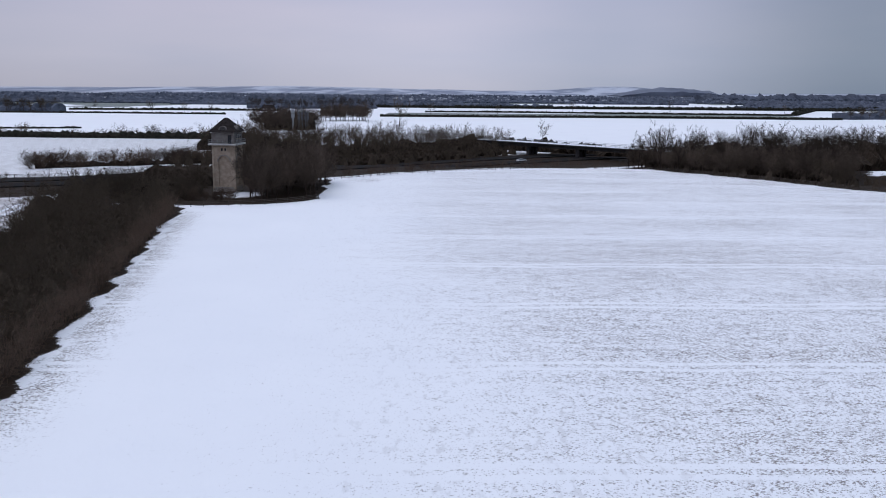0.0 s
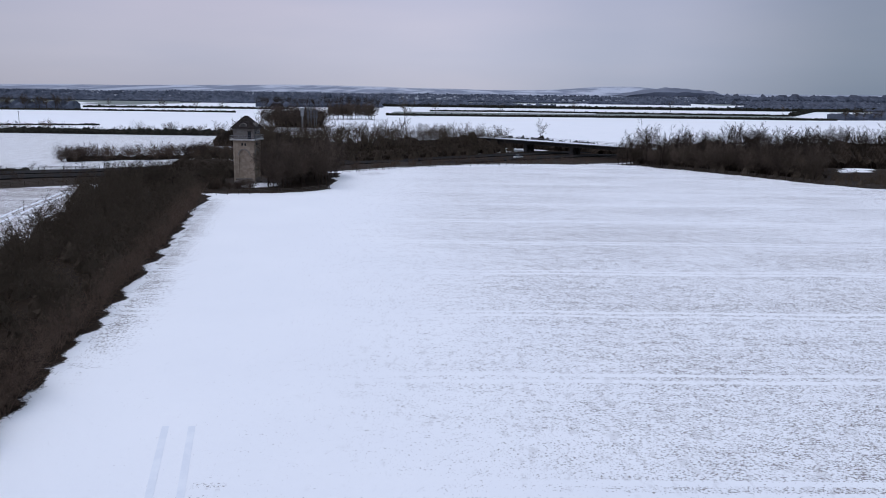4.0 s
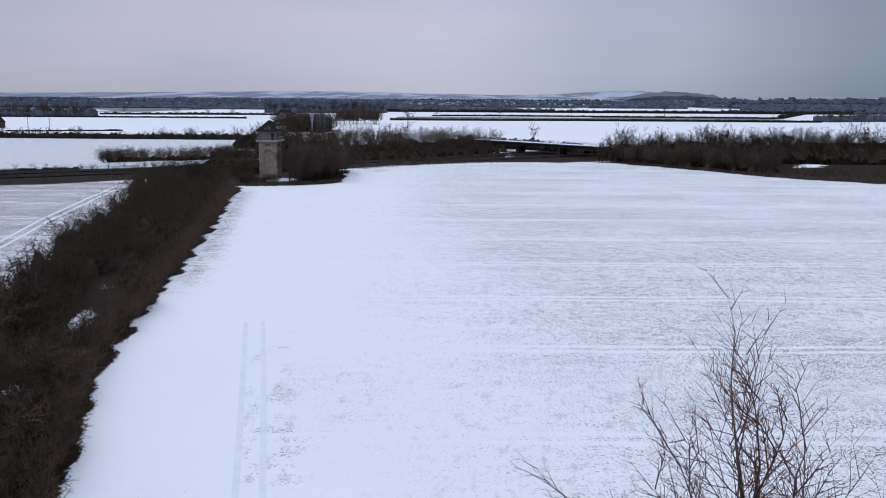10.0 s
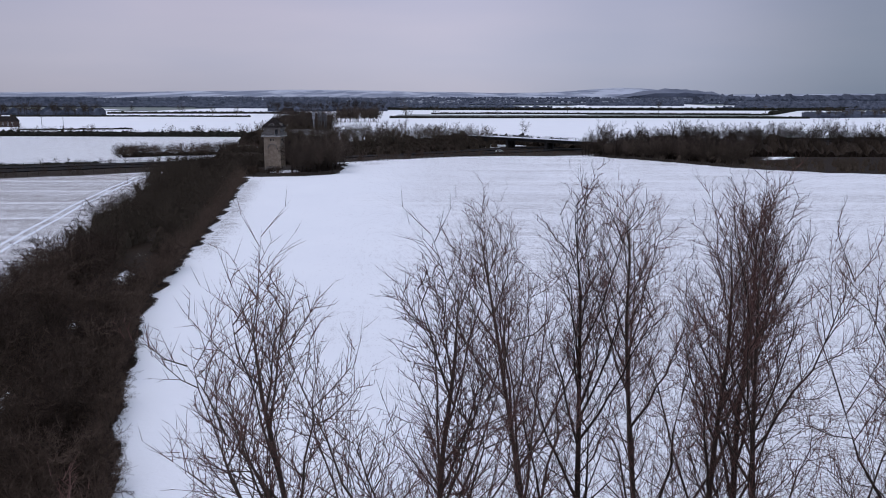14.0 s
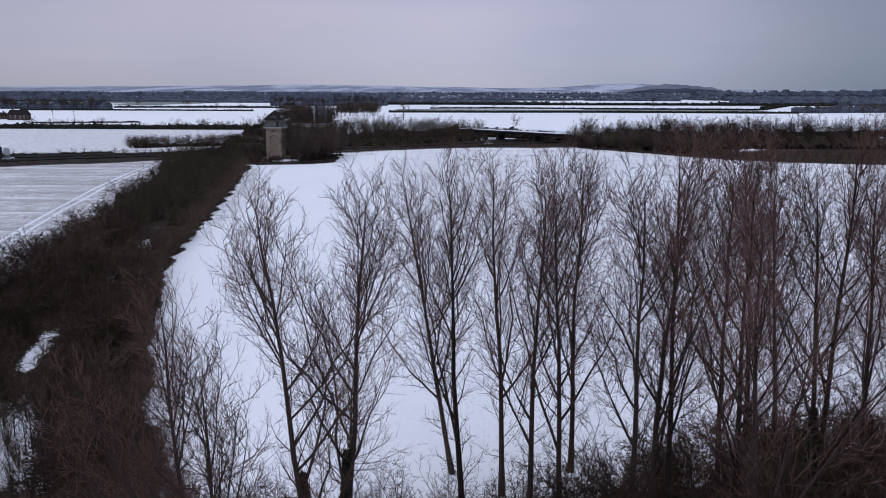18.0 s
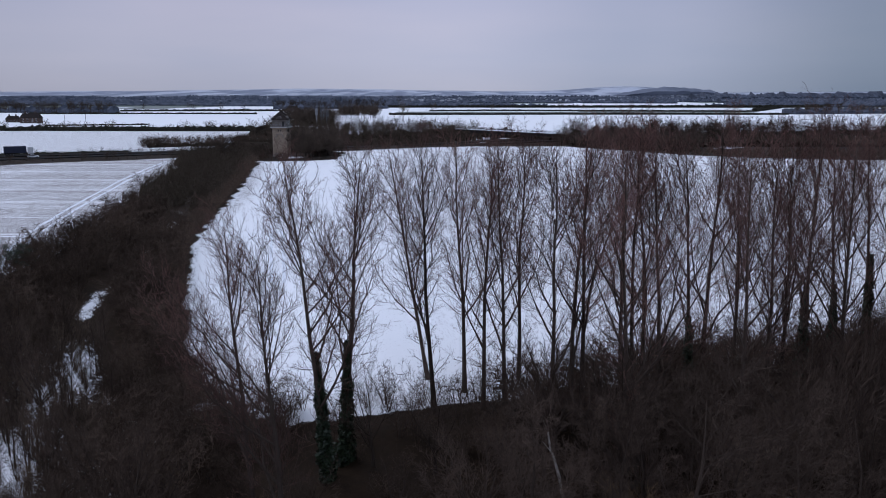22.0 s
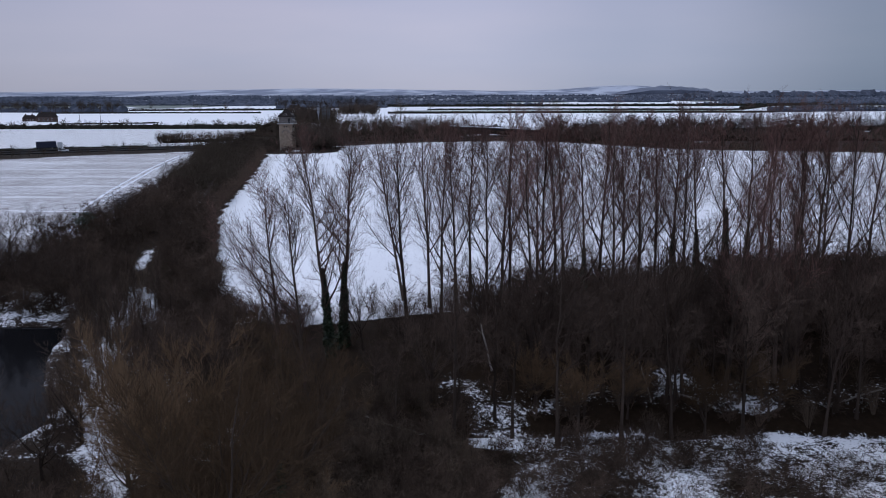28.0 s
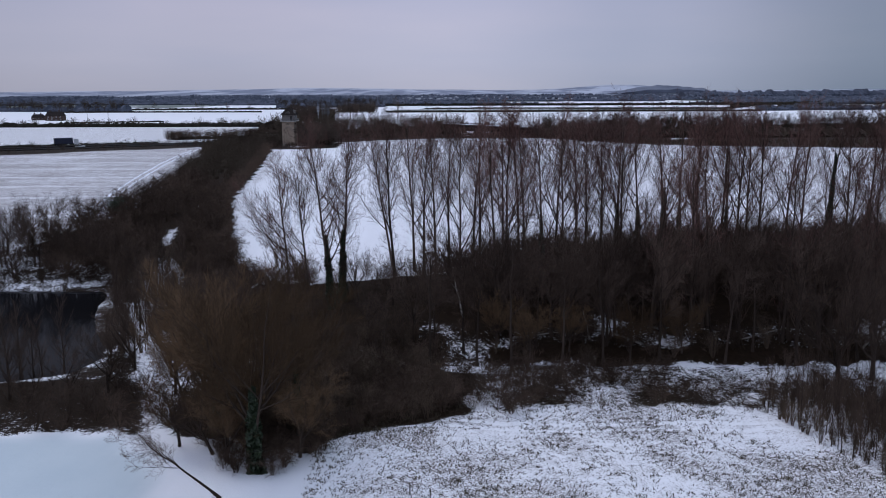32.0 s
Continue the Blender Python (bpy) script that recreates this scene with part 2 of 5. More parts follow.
# plan outlines
BELT = ((-60, 190), (-55, 186), (-47, 135), (-41, 90), (-38, 65), (-32, 25), (-26, 0), (-19, -20), (-6, -48), (4, -58), (0, -75),
        (-16, -70), (-22, -45), (-34, -36), (-56, -33), (-66, -14), (-59, 5), (-55, 22), (-60, 55), (-67, 100), (-75, 150), (-85, 180), (-84, 196))
BANK = ((-2, -60), (14, -56), (40, -47.5), (56, -42), (80, -36), (120, -29), (160, -25), (200, -60), (200, -82), (30, -84), (12, -100), (-4, -108), (-6, -80))
TOWERWOOD = ((-60, 192), (-44, 193), (-34, 198), (-28.5, 207), (-30, 238), (-33, 264), (-50, 268), (-75, 262), (-90, 225), (-88, 196))
RIGHTWOOD = ((68, 338), (84, 304), (104, 276), (122, 234), (140, 214), (230, 190), (420, 260), (420, 380), (200, 402), (110, 372), (88, 352))
NORTHWOOD = ((-75, 345), (-40, 352), (20, 392), (34, 405), (20, 428), (-60, 430), (-110, 402))
SHORE = ((-140, -112.5), (-8, -112), (4, -114), (15, -118), (12, -104), (-10, -92), (-140, -98))
WESTWOOD = ((-140, -38), (-95, -24), (-64, -10), (-20, -22), (-5, -58), (0, -106), (-8, -111), (-140, -111))
FARSHORE = ((-90, -36), (-44, -36), (-42, -30), (-48, -24), (-62, -20), (-80, -20), (-92, -26))
ALDERS = ((-46, -24), (-32, -19), (-20, -46), (-17, -66), (-19, -84), (-24, -84), (-30, -62), (-40, -40))
SCRUBMEADOW = ((4, -113), (12, -116), (19, -112.3), (27, -108.5), (34, -103.5), (44, -104), (58, -100), (72, -104), (78, -97), (72, -90), (60, -86), (33, -84), (26, -78), (10, -80), (0, -96))
TRACK = ((-67, 20), (-75, 60), (-79, 82), (-86, 125), (-90.5, 165), (-93.4, 192))
WEDGE = ((146, 292), (154, 308), (163, 321), (170, 318), (160, 298))
RIDE_Y = [-116, -97, -75, -53, -39, -28, -24, -12, 0, 22, 42, 65, 72, 94, 190]
RIDE_X = [-4, -10.8, -20, -28.5, -32.5, -32.3, -33.6, -38, -39, -40, -42.1, -46.9, -47.6, -52, -70]


# ---- ground: one sheet to the horizon ----
def axis(lo, hi, stepsize, far_lo, far_hi, grow=1.13):
    mid = list(np.arange(lo, hi + 0.01, stepsize))
    left, d, v = [], stepsize, lo
    while v > far_lo:
        d *= grow
        v -= d
        left.append(v)
    right, d, v = [], stepsize, hi
    while v < far_hi:
        d *= grow
        v += d
        right.append(v)
    return np.array(left[::-1] + mid + right)


gx = axis(-110, 130, 1.4, -3600, 3600)
gy = axis(-140, 345, 1.4, -420, 4650, 1.06)
X, Y = np.meshgrid(gx, gy)
Z = height(X, Y)


WARP = (hash_noise(X, Y, 3.5, 51) - 0.5) * 3.2


def region(*polys):
    m = np.zeros(X.shape)
    for p in polys:
        m = np.maximum(m, inside(X + WARP, Y + WARP * 0.8, p))
    return m


def blur(m, times=1):
    for _ in range(times):
        q = np.pad(m, 1, mode="edge")
        m = (q[1:-1, 1:-1] * 2 + q[:-2, 1:-1] + q[2:, 1:-1] + q[1:-1, :-2] + q[1:-1, 2:]) / 6
    return m


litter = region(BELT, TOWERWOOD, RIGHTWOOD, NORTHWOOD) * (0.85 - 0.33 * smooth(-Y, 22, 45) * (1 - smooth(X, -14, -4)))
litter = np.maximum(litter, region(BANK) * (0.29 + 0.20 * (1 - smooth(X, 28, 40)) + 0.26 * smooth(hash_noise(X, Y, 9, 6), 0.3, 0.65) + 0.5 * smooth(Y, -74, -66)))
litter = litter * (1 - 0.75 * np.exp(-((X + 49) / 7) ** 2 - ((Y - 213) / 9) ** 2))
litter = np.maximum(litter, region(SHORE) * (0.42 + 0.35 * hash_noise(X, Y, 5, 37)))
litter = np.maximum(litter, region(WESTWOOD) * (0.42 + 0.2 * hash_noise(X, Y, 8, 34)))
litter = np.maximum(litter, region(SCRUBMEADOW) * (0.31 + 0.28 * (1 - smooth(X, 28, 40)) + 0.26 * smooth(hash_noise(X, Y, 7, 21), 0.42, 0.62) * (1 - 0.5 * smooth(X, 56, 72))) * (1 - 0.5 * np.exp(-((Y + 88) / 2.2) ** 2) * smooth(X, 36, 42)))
# shade in the ditch, painted as a strip of the dark litter colour
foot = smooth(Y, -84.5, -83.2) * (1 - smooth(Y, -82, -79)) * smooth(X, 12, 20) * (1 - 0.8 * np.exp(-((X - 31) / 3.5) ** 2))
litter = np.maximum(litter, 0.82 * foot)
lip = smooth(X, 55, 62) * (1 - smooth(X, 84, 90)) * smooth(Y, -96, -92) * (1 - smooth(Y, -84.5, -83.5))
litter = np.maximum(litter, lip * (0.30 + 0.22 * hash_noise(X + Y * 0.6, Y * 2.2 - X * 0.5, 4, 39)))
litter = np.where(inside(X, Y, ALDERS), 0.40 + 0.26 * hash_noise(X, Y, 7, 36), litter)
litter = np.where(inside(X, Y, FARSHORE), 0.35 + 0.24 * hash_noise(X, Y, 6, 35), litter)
for ex, ey, ea, eb in ((47, -89.5, 14, 5.5), (41, -98, 8, 3.5), (60, -97, 6, 4)):
    litter = np.maximum(litter, 0.47 * (((X - ex) / ea) ** 2 + ((Y - ey) / eb) ** 2 < 1))
shore = pond_edge(X, Y)
litter = np.where((shore > -0.5) & (shore < 2.0) & (Y < -70), 0.30 + 0.32 * smooth(hash_noise(X, Y, 3, 38), 0.3, 0.7), litter)
litter = litter * (1 - 0.85 * (((X - 31.6) / 4.2) ** 2 + ((Y + 86.6) / 2.6) ** 2 < 1)) * (1 - 0.7 * (((X - 33) / 2.2) ** 2 + ((Y + 101) / 3.5) ** 2 < 1))
# snowy ride through the belt
ride_x = np.interp(Y, RIDE_Y, RIDE_X)
along = np.where(Y > -3, np.exp(-((Y - 46) / 8) ** 2) + np.exp(-((Y - 66) / 5) ** 2) + 0.9 * np.exp(-((Y - 21) / 4) ** 2) + 0.55 * np.exp(-((Y + 3) / 6) ** 2) + 0.7 * np.exp(-((Y - 94) / 3) ** 2), 1.0)
ride = np.exp(-((X - ride_x) / np.where(Y < -24, 1.9, 1.7)) ** 4) * smooth(Y, -118, -112) * np.clip(along, 0, 1) * (0.5 + 0.6 * smooth(hash_noise(X, Y, 6, 33), 0.25, 0.6))
litter = litter * (1 - ride * (0.42 + 0.36 * smooth(hash_noise(X, Y, 3, 40), 0.3, 0.65)))
roadline = line_y(X, ROAD)
verge = ((Y > roadline - 34) & (Y < roadline + 34) & (Y > 120)).astype(float) * (1 - region(TOWERWOOD)) * (X < 420)
litter = np.maximum(litter, verge * 0.9 * (hash_noise(X, Y, 30, 9) * 0.3 + 0.85))
field = inside(X, Y, ((-55, 186), (-44, 191), (-34, 196), (-28, 206), (-32, 263), (-14, 283), (5, 297), (46, 315), (60, 316), (84, 303), (104, 276), (122, 234),
                      (140, 214), (230, 190), (400, 150), (400, -10), (160, -25), (120, -29), (80, -36), (56, -42), (40, -47.5), (14, -56), (-2, -55), (-19, -20), (-32, 25), (-40, 90), (-47, 135)))
litter = np.where(field, 0, litter)
litter = np.where(inside(X, Y, WEDGE), 0, litter)
litter = blur(litter, 1)
west_edge = np.interp(Y, [-55, -20, 25, 90, 135, 186], [0, -19, -32, -40, -47, -55])
stub = field * (0.10 + 0.59 * smooth(X - west_edge, 10, 66)) * (0.86 + 0.26 * hash_noise(X, Y * 1.6, 16, 17))
stub = np.maximum(stub, field * 0.75 * np.exp(-((X + 22) / 9) ** 2 - ((Y - 262) / 13) ** 2))
stub = np.maximum(stub, field * 0.8 * np.exp(-(np.clip(X - west_edge - 1.5, 0, 99) / 4.5) ** 2) * smooth(Y, 45, 75) * (1 - smooth(Y, 178, 186)))
west = inside(X, Y, ((-92, 200), (-80, 175), (-70, 130), (-61, 80), (-56, 55), (-52, 22), (-58, 2), (-66, -12), (-110, -20), (-420, -60), (-420, 30), (-260, 118), (-152, 180), (-100, 214)))
stub = np.where(west, 0.85 + 0.35 * hash_noise(X, Y, 14, 16), stub)
beside = np.interp(Y, [0, 12, 33, 46], [-9.9, -12.4, -16.9, -19.8])
wheelmarks = (((np.abs(X - beside) < 0.7) | (np.abs(X - beside - 3.0) < 1.2)) & (Y > 2) & (Y < 40)) * smooth(hash_noise(X, Y, 3.5, 18), 0.3, 0.5)
stub = np.maximum(stub, 0.62 * wheelmarks)
block = ((X > beside + 2.6) & (X < beside + 14) & (Y > 8) & (Y < 34)) * smooth(hash_noise(X, Y, 8, 19), 0.35, 0.6)
stub = np.maximum(stub, 0.42 * block)
mead = smooth(-Y, 86, 92) * smooth(X, 12, 20)
stub = np.maximum(stub, mead * (0.62 + 0.28 * smooth(hash_noise(X, Y, 11, 11) * 0.5 + hash_noise(X + Y * 0.5, Y - X * 0.4, 4.3, 15) * 0.5, 0.35, 0.65)))
furrow = ((Y > roadline + 30) & (Y < 476) & (X < -60)).astype(float)
edge = hash_noise(X, Y, 220, 12) * 50 - 25
crop = ((Y > 850 + 0.02 * X) & (Y < 1000 + 0.03 * X) & (X > -60) & (X < 392)).astype(float) * 0.85
crop = np.maximum(crop, ((Y > 1230 + edge) & (Y < 1420 + edge) & (X > -150)).astype(float) * 0.8)
# share of painted haze over the farthest hills
downs_haze = smooth(Y, 2700, 3300)
ice = blur(region(((-140, -112.8), (-9, -112.2), (-6, -117), (-2, -125), (0, -140), (-140, -140))), 2)
crop = np.maximum(crop, ((Y > 1650 + edge * 3)) * smooth(hash_noise(X, Y * 0.35, 150, 13), 0.22, 0.36))
# share of painted haze over the plain, growing with distance
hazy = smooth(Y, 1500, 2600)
crop = np.maximum(crop, ((Y > 1150 + edge) & (Y < 1600) & (X < -150)) * smooth(hash_noise(X, Y * 0.5, 110, 14), 0.45, 0.6) * 0.9)

ny, nx = X.shape
verts = np.stack([X, Y, Z], -1).reshape(-1, 3)
idx = np.arange(nx * ny).reshape(ny, nx)
quads = np.stack([idx[:-1, :-1], idx[:-1, 1:], idx[1:, 1:], idx[1:, :-1]], -1).reshape(-1, 4)


def mesh_of(name, verts, faces, mat, shade=False):
    me = bpy.data.meshes.new(name)
    me.from_pydata([tuple(v) for v in np.asarray(verts).tolist()], [], [tuple(q) for q in faces])
    me.materials.append(mat)
    if shade:
        me.polygons.foreach_set("use_smooth", [True] * len(me.polygons))
    me.update()
    return me


GROUND, gt, gb = mat_new("snow_covered_land", 0.75)
pos = position(gt)


def attr(nt, name):
    n = nt.nodes.new("ShaderNodeAttribute")
    n.attribute_name = name
    return n.outputs["Fac"]


snow_col = mix(gt, noise_of(gt, pos, 0.05, 5), (0.85, 0.86, 0.885), (0.925, 0.93, 0.94))
snow_col = mix(gt, attr(gt, "ice"), snow_col, mix(gt, noise_of(gt, pos, 0.15, 4), (0.50, 0.585, 0.62), (0.60, 0.67, 0.69)))
# soil and stubble showing in drilled rows
rows_v = position(gt, (2.5, 3.9, 0.2), -0.02)
clump_v = position(gt, (0.30, 0.85, 0.1), -0.02)
bands_v = position(gt, (0.012, 0.16, 0.02), -0.02)
speck = noise_of(gt, rows_v, 1.6, 3, 0.7)
band = noise_of(gt, bands_v, 1.0, 4, 0.6)
tram = gt.nodes.new("ShaderNodeTexWave")
tram.bands_direction = "Y"
tram.inputs["Scale"].default_value = 0.0131
tram.inputs["Distortion"].default_value = 0.0
gt.links.new(position(gt, (1, 1, 1), -0.02), tram.inputs["Vector"])
tram_b = gt.nodes.new("ShaderNodeTexWave")
tram_b.bands_direction = "Y"
tram_b.inputs["Scale"].default_value, tram_b.inputs["Phase Offset"].default_value = 0.0131, 0.5
gt.links.new(position(gt, (1, 1, 1), -0.02), tram_b.inputs["Vector"])
tramline = calc(gt, "MAXIMUM", step(gt, tram.outputs["Fac"], 0.995, 0.9992), step(gt, tram_b.outputs["Fac"], 0.995, 0.9992))
level = calc(gt, "MULTIPLY", attr(gt, "stub"), calc(gt, "ADD", 0.90, calc(gt, "MULTIPLY", step(gt, band, 0.3, 0.7), 0.18)))
level = calc(gt, "MULTIPLY", level, calc(gt, "SUBTRACT", 1.0, calc(gt, "MULTIPLY", tramline, 0.5)))
thresh = calc(gt, "SUBTRACT", calc(gt, "SUBTRACT", 0.715, calc(gt, "MULTIPLY", level, 0.27)), calc(gt, "MULTIPLY", calc(gt, "SUBTRACT", noise_of(gt, clump_v, 1.0, 4, 0.65), 0.5), 0.24))
over = calc(gt, "SUBTRACT", speck, thresh)
speckmask = step(gt, over, 0.0, 0.06)
stub_col = mix(gt, noise_of(gt, pos, 0.35, 3), (0.20, 0.17, 0.165), (0.31, 0.285, 0.265))
coarse = noise_of(gt, position(gt, (0.95, 0.42, 0.1), -0.02), 1.0, 3, 0.7)
coarsemask = calc(gt, "MULTIPLY", step(gt, calc(gt, "ADD", coarse, calc(gt, "MULTIPLY", level, 0.10)), 0.60, 0.70), calc(gt, "MULTIPLY", step(gt, level, 0.08, 0.5), 0.20))
c1 = mix(gt, calc(gt, "MAXIMUM", speckmask, coarsemask), snow_col, stub_col)
# plough furrows in the far field
fur = gt.nodes.new("ShaderNodeTexWave")
fur.inputs["Scale"].default_value, fur.inputs["Distortion"].default_value = 0.085, 1.2
fur.inputs["Detail"].default_value = 2
gt.links.new(position(gt, (1, 1, 1), 0.85), fur.inputs["Vector"])
furmask = calc(gt, "MULTIPLY", step(gt, calc(gt, "ADD", fur.outputs["Fac"], calc(gt, "MULTIPLY", noise_of(gt, pos, 0.12, 4), 0.5)), 0.62, 1.1), attr(gt, "furrow"))
c2 = mix(gt, calc(gt, "MULTIPLY", furmask, 0.75), c1, (0.26, 0.24, 0.22))
# winter crop and rough grass with thin snow
cropmask = step(gt, calc(gt, "ADD", attr(gt, "crop"), calc(gt, "MULTIPLY", calc(gt, "SUBTRACT", noise_of(gt, pos, 0.03, 5), 0.5), 0.7)), 0.4, 0.62)
c3 = mix(gt, calc(gt, "MULTIPLY", cropmask, 0.92), c2, mix(gt, noise_of(gt, pos, 0.01, 4), (0.10, 0.125, 0.11), (0.16, 0.185, 0.16)))
# leaf litter, brambles and earth under trees, plus the painted ditch shade, with snow lying in the gaps
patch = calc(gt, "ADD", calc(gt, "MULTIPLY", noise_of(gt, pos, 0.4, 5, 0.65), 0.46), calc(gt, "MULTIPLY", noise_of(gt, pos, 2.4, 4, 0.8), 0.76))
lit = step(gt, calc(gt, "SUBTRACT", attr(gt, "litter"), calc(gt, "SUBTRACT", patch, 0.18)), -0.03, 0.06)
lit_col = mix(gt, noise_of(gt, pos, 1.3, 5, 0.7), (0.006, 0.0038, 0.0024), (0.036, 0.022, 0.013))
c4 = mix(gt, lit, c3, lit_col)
# distance haze painted into the base colour: blue-grey plain, paler hills behind
haze_mix = calc(gt, "MULTIPLY", attr(gt, "hazy"), 0.85)
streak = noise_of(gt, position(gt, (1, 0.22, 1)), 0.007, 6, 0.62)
c4 = mix(gt, haze_mix, c4, mix(gt, step(gt, streak, 0.50, 0.62), (0.085, 0.10, 0.135), (0.38, 0.41, 0.48)))
c4 = mix(gt, attr(gt, "downs_haze"), c4, mix(gt, step(gt, streak, 0.44, 0.60), (0.20, 0.225, 0.285), (0.46, 0.49, 0.56)))
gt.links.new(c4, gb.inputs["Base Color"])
bh = calc(gt, "ADD", noise_of(gt, pos, 0.8, 5), calc(gt, "MULTIPLY", noise_of(gt, rows_v, 1.6, 3), 0.5))
bumped(gt, gb, bh, 0.5, 0.12)

g_me = mesh_of("ground", verts, quads.tolist(), GROUND, True)
for key, arr in (("litter", litter), ("stub", stub), ("furrow", furrow), ("crop", crop), ("hazy", hazy), ("downs_haze", downs_haze), ("ice", ice)):
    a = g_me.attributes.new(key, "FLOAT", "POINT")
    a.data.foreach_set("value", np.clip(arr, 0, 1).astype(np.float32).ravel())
ground = tagged(new("ground", g_me), "snow-covered farmland with stubble rows and leaf litter", "ground", kind="structure")


# ---- building helpers ----
def part(name, data, mat, parent, label=""):
    """Links a bmesh or a mesh as one object under parent."""
    if isinstance(data, bmesh.types.BMesh):
        me = bpy.data.meshes.new(name)
        data.to_mesh(me)
        data.free()
        me.materials.append(mat)
    else:
        me = data
    ob = new(name, me)
    ob.parent = parent
    return tagged(ob, label) if label else ob


def thing(name, at, label, category, group="", turn=0.0, kind=""):
    ob = new(name)
    ob.empty_display_size = 0.5
    ob.matrix_basis = pose(*at, 0, 0, turn)
    return tagged(ob, label, category, group, kind)


def add_box(bm, centre, size, turn=0.0, taper=1.0):
    """A box; taper scales its upper face."""
    vs = []
    c, s = math.cos(radians(turn)), math.sin(radians(turn))
    for k in (-0.5, 0.5):
        q = taper if k > 0 else 1.0
        for i, j in ((-0.5, -0.5), (0.5, -0.5), (0.5, 0.5), (-0.5, 0.5)):
            x, y = i * size[0] * q, j * size[1] * q
            vs.append(bm.verts.new((centre[0] + x * c - y * s, centre[1] + x * s + y * c, centre[2] + k * size[2])))
    for q in ((3, 2, 1, 0), (4, 5, 6, 7), (0, 1, 5, 4), (1, 2, 6, 5), (2, 3, 7, 6), (3, 0, 4, 7)):
        bm.faces.new([vs[k] for k in q])


def box(centre, size, turn=0.0, taper=1.0, bevel=0.0):
    bm = bmesh.new()
    add_box(bm, centre, size, turn, taper)
    if bevel:
        bmesh.ops.bevel(bm, geom=bm.edges[:], offset=bevel, segments=2, affect="EDGES", clamp_overlap=True)
    return bm


def rod(p0, p1, r0, r1=None, sides=6):
    """A tapered rod between two points."""
    bm = bmesh.new()
    p0, p1 = Vector(p0), Vector(p1)
    d = p1 - p0
    m = Matrix.Translation((p0 + p1) / 2) @ d.to_track_quat("Z", "Y").to_matrix().to_4x4()
    bmesh.ops.create_cone(bm, cap_ends=True, segments=sides, radius1=r0, radius2=r0 if r1 is None else r1, depth=d.length, matrix=m)
    return bm


# ---- trees: limbs as tapered tubes ----
def tubes(P, R, sides):
    """P: limbs x points x 3, R: limbs x points. Tubes that end in a tip."""
    M, n, _ = P.shape
    if M == 0:
        return np.zeros((0, 3)), []
    T = np.gradient(P, axis=1)
    T /= np.linalg.norm(T, axis=2, keepdims=True) + 1e-9
    ref = np.where(np.abs(T[..., 2:3]) > 0.9, np.array([1.0, 0, 0]), np.array([0, 0, 1.0]))
    U = np.cross(T, ref)
    U /= np.linalg.norm(U, axis=2, keepdims=True) + 1e-9
    W = np.cross(T, U)
    a = np.arange(sides) * 2 * np.pi / sides
    ring = (P[:, :-1, None] + R[:, :-1, None, None] * (U[:, :-1, None] * np.cos(a)[:, None] + W[:, :-1, None] * np.sin(a)[:, None]))
    per = (n - 1) * sides + 1
    V = np.concatenate([ring.reshape(M, -1, 3), P[:, -1:]], 1)
    faces = []
    base = np.arange(M)[:, None] * per
    k, k2 = np.arange(sides), (np.arange(sides) + 1) % sides
    for r in range(n - 2):
        q = np.stack([r * sides + k, r * sides + k2, (r + 1) * sides + k2, (r + 1) * sides + k], -1).reshape(1, -1)
        faces += (base + q).reshape(-1, 4).tolist()
    q = np.stack([(n - 2) * sides + k, (n - 2) * sides + k2, np.full(sides, per - 1)], -1).reshape(1, -1)
    faces += (base + q).reshape(-1, 3).tolist()
    return V.reshape(-1, 3), faces


def join(*packs):
    vs, fs, n = [], [], 0
    for v, f in packs:
        vs.append(v)
        fs += [[i + n for i in q] for q in f]
        n += len(v)
    return np.concatenate(vs), fs


def spawn(rng, P, R, k, lo, hi, rel, angle, up, n, thin=0.55, tip=0.25, jitter=0.03, fall=0.45, rmin=0.006):
    """k side limbs on each parent limb, between lo and hi of its length; rel: their length as a share of the parent's."""
    M, m, _ = P.shape
    t = lo + (hi - lo) * (np.arange(k)[None] + rng.random((M, k))) / k
    f = t * (m - 1)
    i = np.minimum(f.astype(int), m - 2)
    w = (f - i)[..., None]
    rows = np.arange(M)[:, None]
    A, B = P[rows, i], P[rows, i + 1]
    start = A * (1 - w) + B * w
    T = B - A
    T /= np.linalg.norm(T, axis=2, keepdims=True) + 1e-9
    q = rng.normal(size=(M, k, 3))
    q -= (q * T).sum(2, keepdims=True) * T
    q /= np.linalg.norm(q, axis=2, keepdims=True) + 1e-9
    a = np.radians(angle * (0.75 + 0.5 * rng.random((M, k))))[..., None]
    D = T * np.cos(a) + q * np.sin(a)
    plen = np.linalg.norm(np.diff(P, axis=1), axis=2).sum(1)
    L = plen[:, None] * rel * (1 - fall * (t - lo) / max(hi - lo, 1e-6)) * (0.65 + 0.6 * rng.random((M, k)))
    s = np.linspace(0, 1, n)[None, None, :, None]
    Q = start[:, :, None] + D[:, :, None] * (L[..., None, None] * s)
    Q[..., 2] += (L[..., None] * up * s[..., 0] ** 2)
    Q = Q + rng.normal(size=Q.shape) * (L[..., None, None] * jitter) * s
    r0 = np.maximum((R[rows, i] * (1 - w[..., 0]) + R[rows, i + 1] * w[..., 0]) * thin, rmin)
    RR = r0[..., None] * (1 - (1 - tip) * np.linspace(0, 1, n)[None, None])
    return Q.reshape(-1, n, 3), RR.reshape(-1, n)


